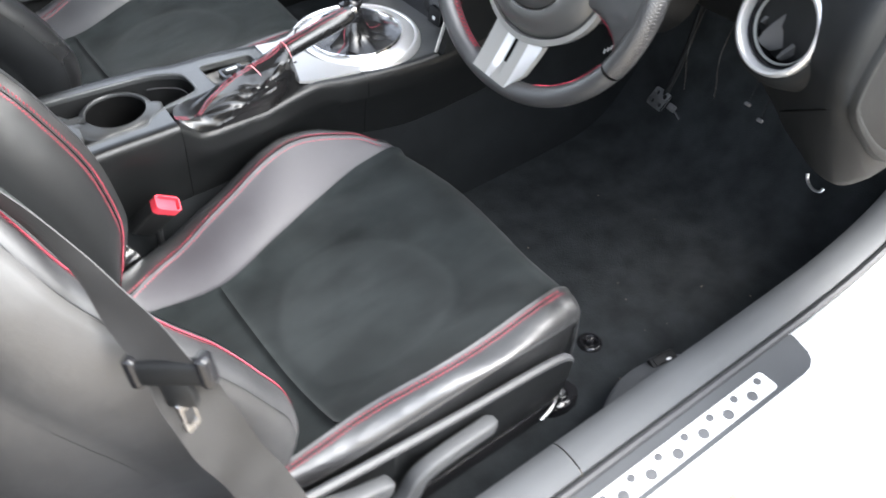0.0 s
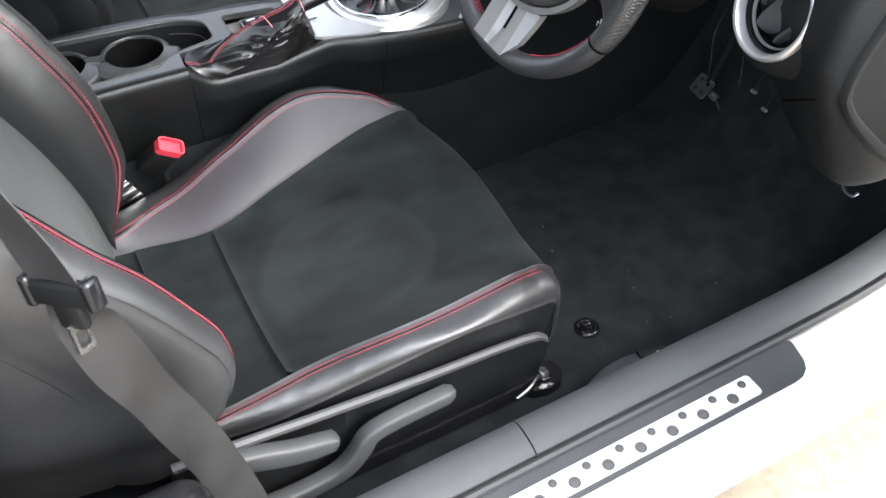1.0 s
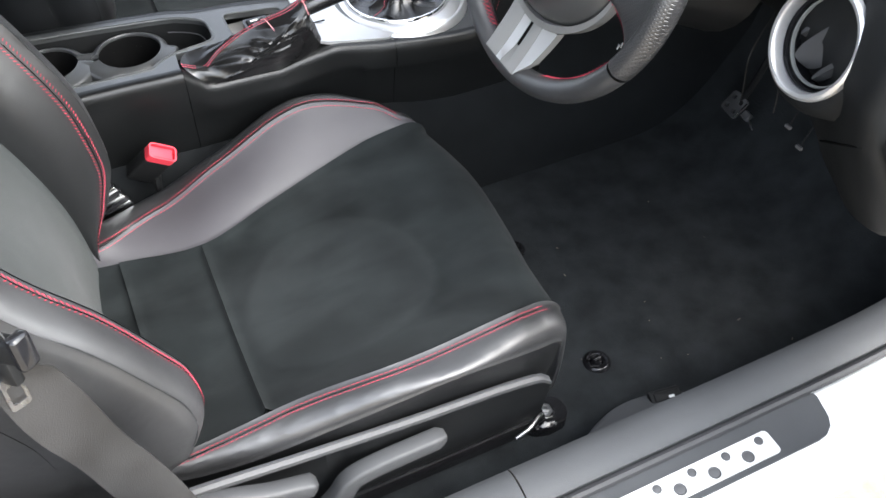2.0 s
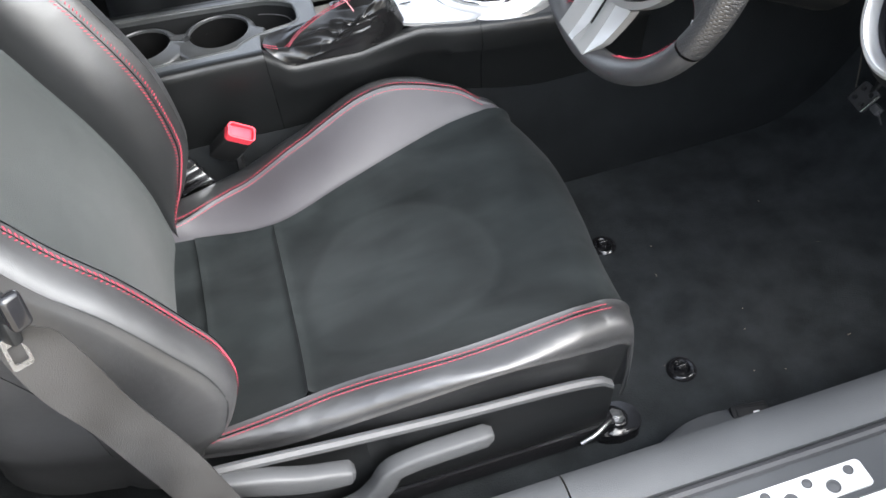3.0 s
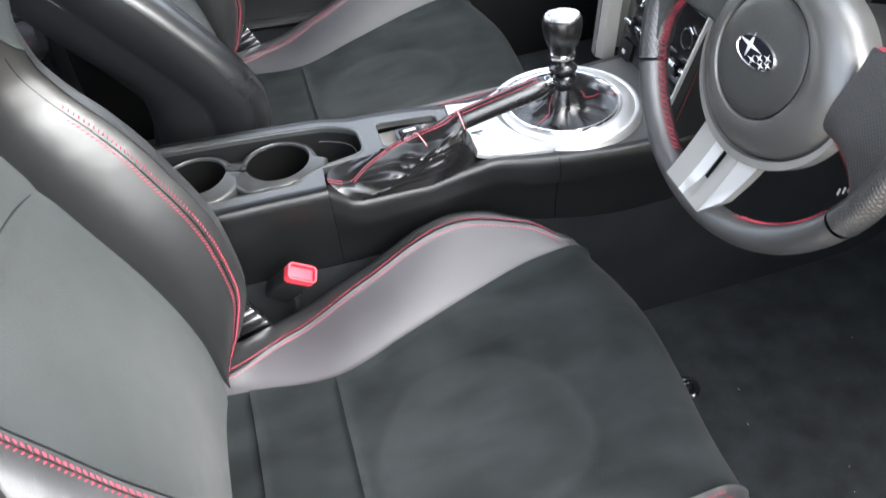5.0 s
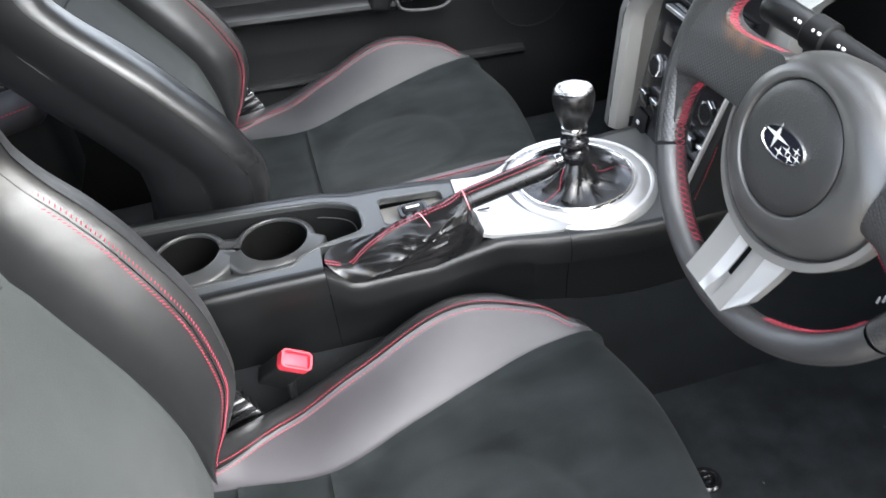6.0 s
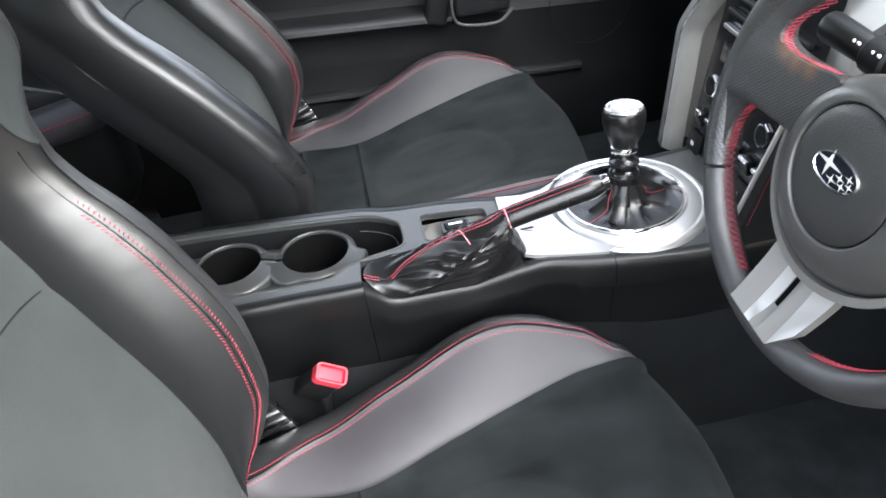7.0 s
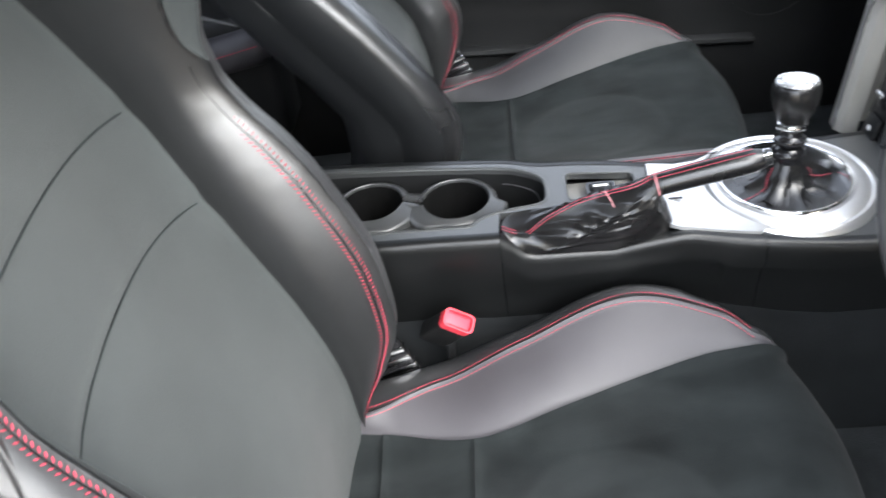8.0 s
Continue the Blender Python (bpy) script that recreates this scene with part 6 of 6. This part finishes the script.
tongue_plate = holed_plate(rounded(-0.0100, -0.076, 0.0100, -0.040, 0.004), [rounded(-0.0065, -0.070, 0.0065, -0.050, 0.002)], lambda x, y: 0.0015, 0.003)
bmesh.ops.transform(tongue_plate, matrix=tm @ Euler((0, radians(76), 0)).to_matrix().to_4x4(), verts=tongue_plate.verts)
part("tongue", tongue_plate, BARE, tg, "bright steel belt tongue")
pt = thing("pillar_trim", (-0.6, -0.37, 0.12), "gloss black lower pillar trim behind the seat", "trim")
part("cover", box((-0.90, -0.405, 0.10), (-0.488, -0.338, 0.372), 0.032, 6), GLOSS, pt)
part("post", box((-0.90, -0.40, 0.2), (-0.70, -0.34, 0.9), 0.02, 3), PLASTIC, pt)

# ---- footwell: pedals, clips, plugs ----
def pedal(y, x, z, w, h, label):
    p = thing("pedal", (x + 0.05, y, z), label, "pedal", "pedals")
    m = Matrix.Translation((x, y, z)) @ Euler((0, radians(-52), radians(-8))).to_matrix().to_4x4()
    holes = [circle(a * h * 0.24, b * w * 0.25, min(w, h) * 0.13, 12) for a, b in ((-1, -1), (-1, 1), (1, -1), (1, 1))]
    pad_bm = holed_plate(rounded(-h / 2, -w / 2, h / 2, w / 2, min(w, h) * 0.16), holes, lambda px, py: 0.003, 0.006)
    bmesh.ops.transform(pad_bm, matrix=m, verts=pad_bm.verts)
    pad_ob = part("pad", pad_bm, RAIL, p, "drilled dull alloy pad")
    part("backing", box((-h * 0.46, -w * 0.46, -0.007), (h * 0.46, w * 0.46, -0.0035), 0.001, 1, m), RUBBER, pad_ob)
    part("bright_edge", tube([m @ Vector((-h * 0.42, -w / 2, 0.002)), m @ Vector((h * 0.42, -w / 2, 0.002))], 0.0016, 6), CHROME, pad_ob, "bright worn edge")
    part("arm", tube(smooth_path([(x + 0.006, y - 0.005, z), (x + 0.03, y - 0.01, z + 0.07), (x + 0.06, y - 0.01, z + 0.2), (x + 0.07, y - 0.01, z + 0.32)], 12), 0.006, 8), DOOR_BLACK, p)
    part("bracket", box((-0.006, -w / 2 - 0.024, -0.008), (0.008, -w / 2 - 0.006, 0.002), 0.002, 2, m), RAIL, p, "small steel bracket")
    part("rod", tube([m @ Vector((0.0, -w / 2 - 0.022, -0.003)), m @ Vector((-0.008, -w / 2 - 0.045, -0.004))], 0.0016, 6), RAIL, p)
    return p


pedal(0.150, 0.619, 0.128, 0.042, 0.040, "drilled alloy clutch pedal hanging in the dark footwell")
hook = thing("throttle_bracket", (0.612, -0.215, 0.15), "small bent steel throttle bracket under the dash", "bracket")
part("strap", tube(smooth_path([(0.618, -0.197, 0.158), (0.610, -0.206, 0.150), (0.604, -0.221, 0.146), (0.606, -0.233, 0.147), (0.612, -0.236, 0.153)], 20), 0.0032, 8, flat=0.45), BARE, hook, "bright bent steel strap")
for x, y in ((0.142, -0.161), (0.139, 0.104)):
    c = thing("carpet_clip", (x, y, 0.0), "round black plastic carpet retaining clip", "clip", "carpet clips")
    part("ring", lathe([(0.010, 0.001), (0.013, 0.004), (0.017, 0.0045), (0.0205, 0.002), (0.022, -0.001)], (x, y, 0.0), n=28), GLOSS, c)
    part("peg", lathe([(0.0, 0.009), (0.006, 0.0085), (0.0075, 0.006), (0.0075, 0.0), (0.011, 0.0)], (x, y, 0.0), n=20), GLOSS, c)
    part("grip", box((x - 0.009, y - 0.002, 0.007), (x + 0.009, y + 0.002, 0.012), 0.001, 1), GLOSS, c)
FLARE = [(-0.03, -0.330), (0.0, -0.318), (0.029, -0.295), (0.059, -0.281), (0.09, -0.2725), (0.114, -0.271), (0.135, -0.273), (0.161, -0.279), (0.20, -0.298), (0.235, -0.330)]
rows = []
for x in np.linspace(-0.03, 0.235, 44):
    ye = ev(FLARE, x)
    rows.append([Vector((x, -0.330 + (ye + 0.330) * d, z)) for d, z in ((-0.1, 0.090), (0.25, 0.082), (0.6, 0.0735), (0.88, 0.0675), (0.97, 0.064), (1.0, 0.058), (1.02, 0.030), (1.04, -0.004))])
structure("sill_flare", grid_mesh(rows), SILL_GREY, "dark grey plastic flare at the foot of the sill trim", "sill trim")
sc = thing("sill_clip", (0.16, -0.292, 0.068), "small black clip with a pale tag at the sill", "clip")
cm = Matrix.Translation((0.160, -0.292, 0.0715)) @ Euler((radians(16), 0, radians(-8))).to_matrix().to_4x4()
part("body", box((-0.024, -0.011, -0.006), (0.024, 0.011, 0.004), 0.003, 2, cm), DOOR_BLACK, sc)
part("lug", box((-0.018, -0.006, 0.0035), (0.020, 0.007, 0.0055), 0.0015, 2, cm), DOOR_BLACK, sc)
part("tag", box((0.002, -0.0050, 0.0054), (0.0105, -0.0010, 0.0076), 0.0008, 1, cm), WHITE_INK, sc)
for y, x, z in ((-0.238, 0.273, 0.470), (-0.262, 0.272, 0.458)):
    k = thing("cable_plug", (x, y, z), "small pale connector plug under the dash", "plug", "plugs")
    part("plug", box((x - 0.002, y - 0.0042, z - 0.002), (x + 0.002, y + 0.0042, z + 0.002), 0.0008, 2), STUD, k)
    part("lead", tube(smooth_path([(x, y, z), (x + 0.03, y + 0.01, z + 0.03), (x + 0.05, y + 0.02, z + 0.06)], 8), 0.0008, 6), DOOR_BLACK, k)
for y, x in ((-0.03, 0.40), (-0.075, 0.42)):
    w = thing("cable", (x, y, 0.4), "thin grey cable hanging under the dash", "cable", "cables")
    part("lead", tube(smooth_path([(x + 0.03, y - 0.006, 0.47), (x, y - 0.012, 0.415), (x - 0.003, y - 0.020, 0.370), (x - 0.002, y - 0.022, 0.345)], 14), 0.0009, 6), CONSOLE_SHADED, w)
# pale crumbs and grass bits on the carpet
rnd = random.Random(4)
cr = bmesh.new()
for k in range(16):
    x, y = rnd.uniform(0.05, 0.5), rnd.uniform(-0.30, 0.2)
    a, ln = rnd.uniform(0, 6.28), rnd.uniform(0.0008, 0.0026) * (2.5 if k < 3 else 1)
    d = Vector((math.cos(a), math.sin(a), 0)) * ln
    tube([Vector((x, y, 0.0012)) - d, Vector((x, y, 0.0016)) + d], 0.0004, 4, bm=cr)
tagged(part("carpet_lint", cr, CONCRETE, None, "pale crumbs and grass bits scattered on the carpet"), "pale crumbs and grass bits scattered on the carpet", "lint", "", "stuff")
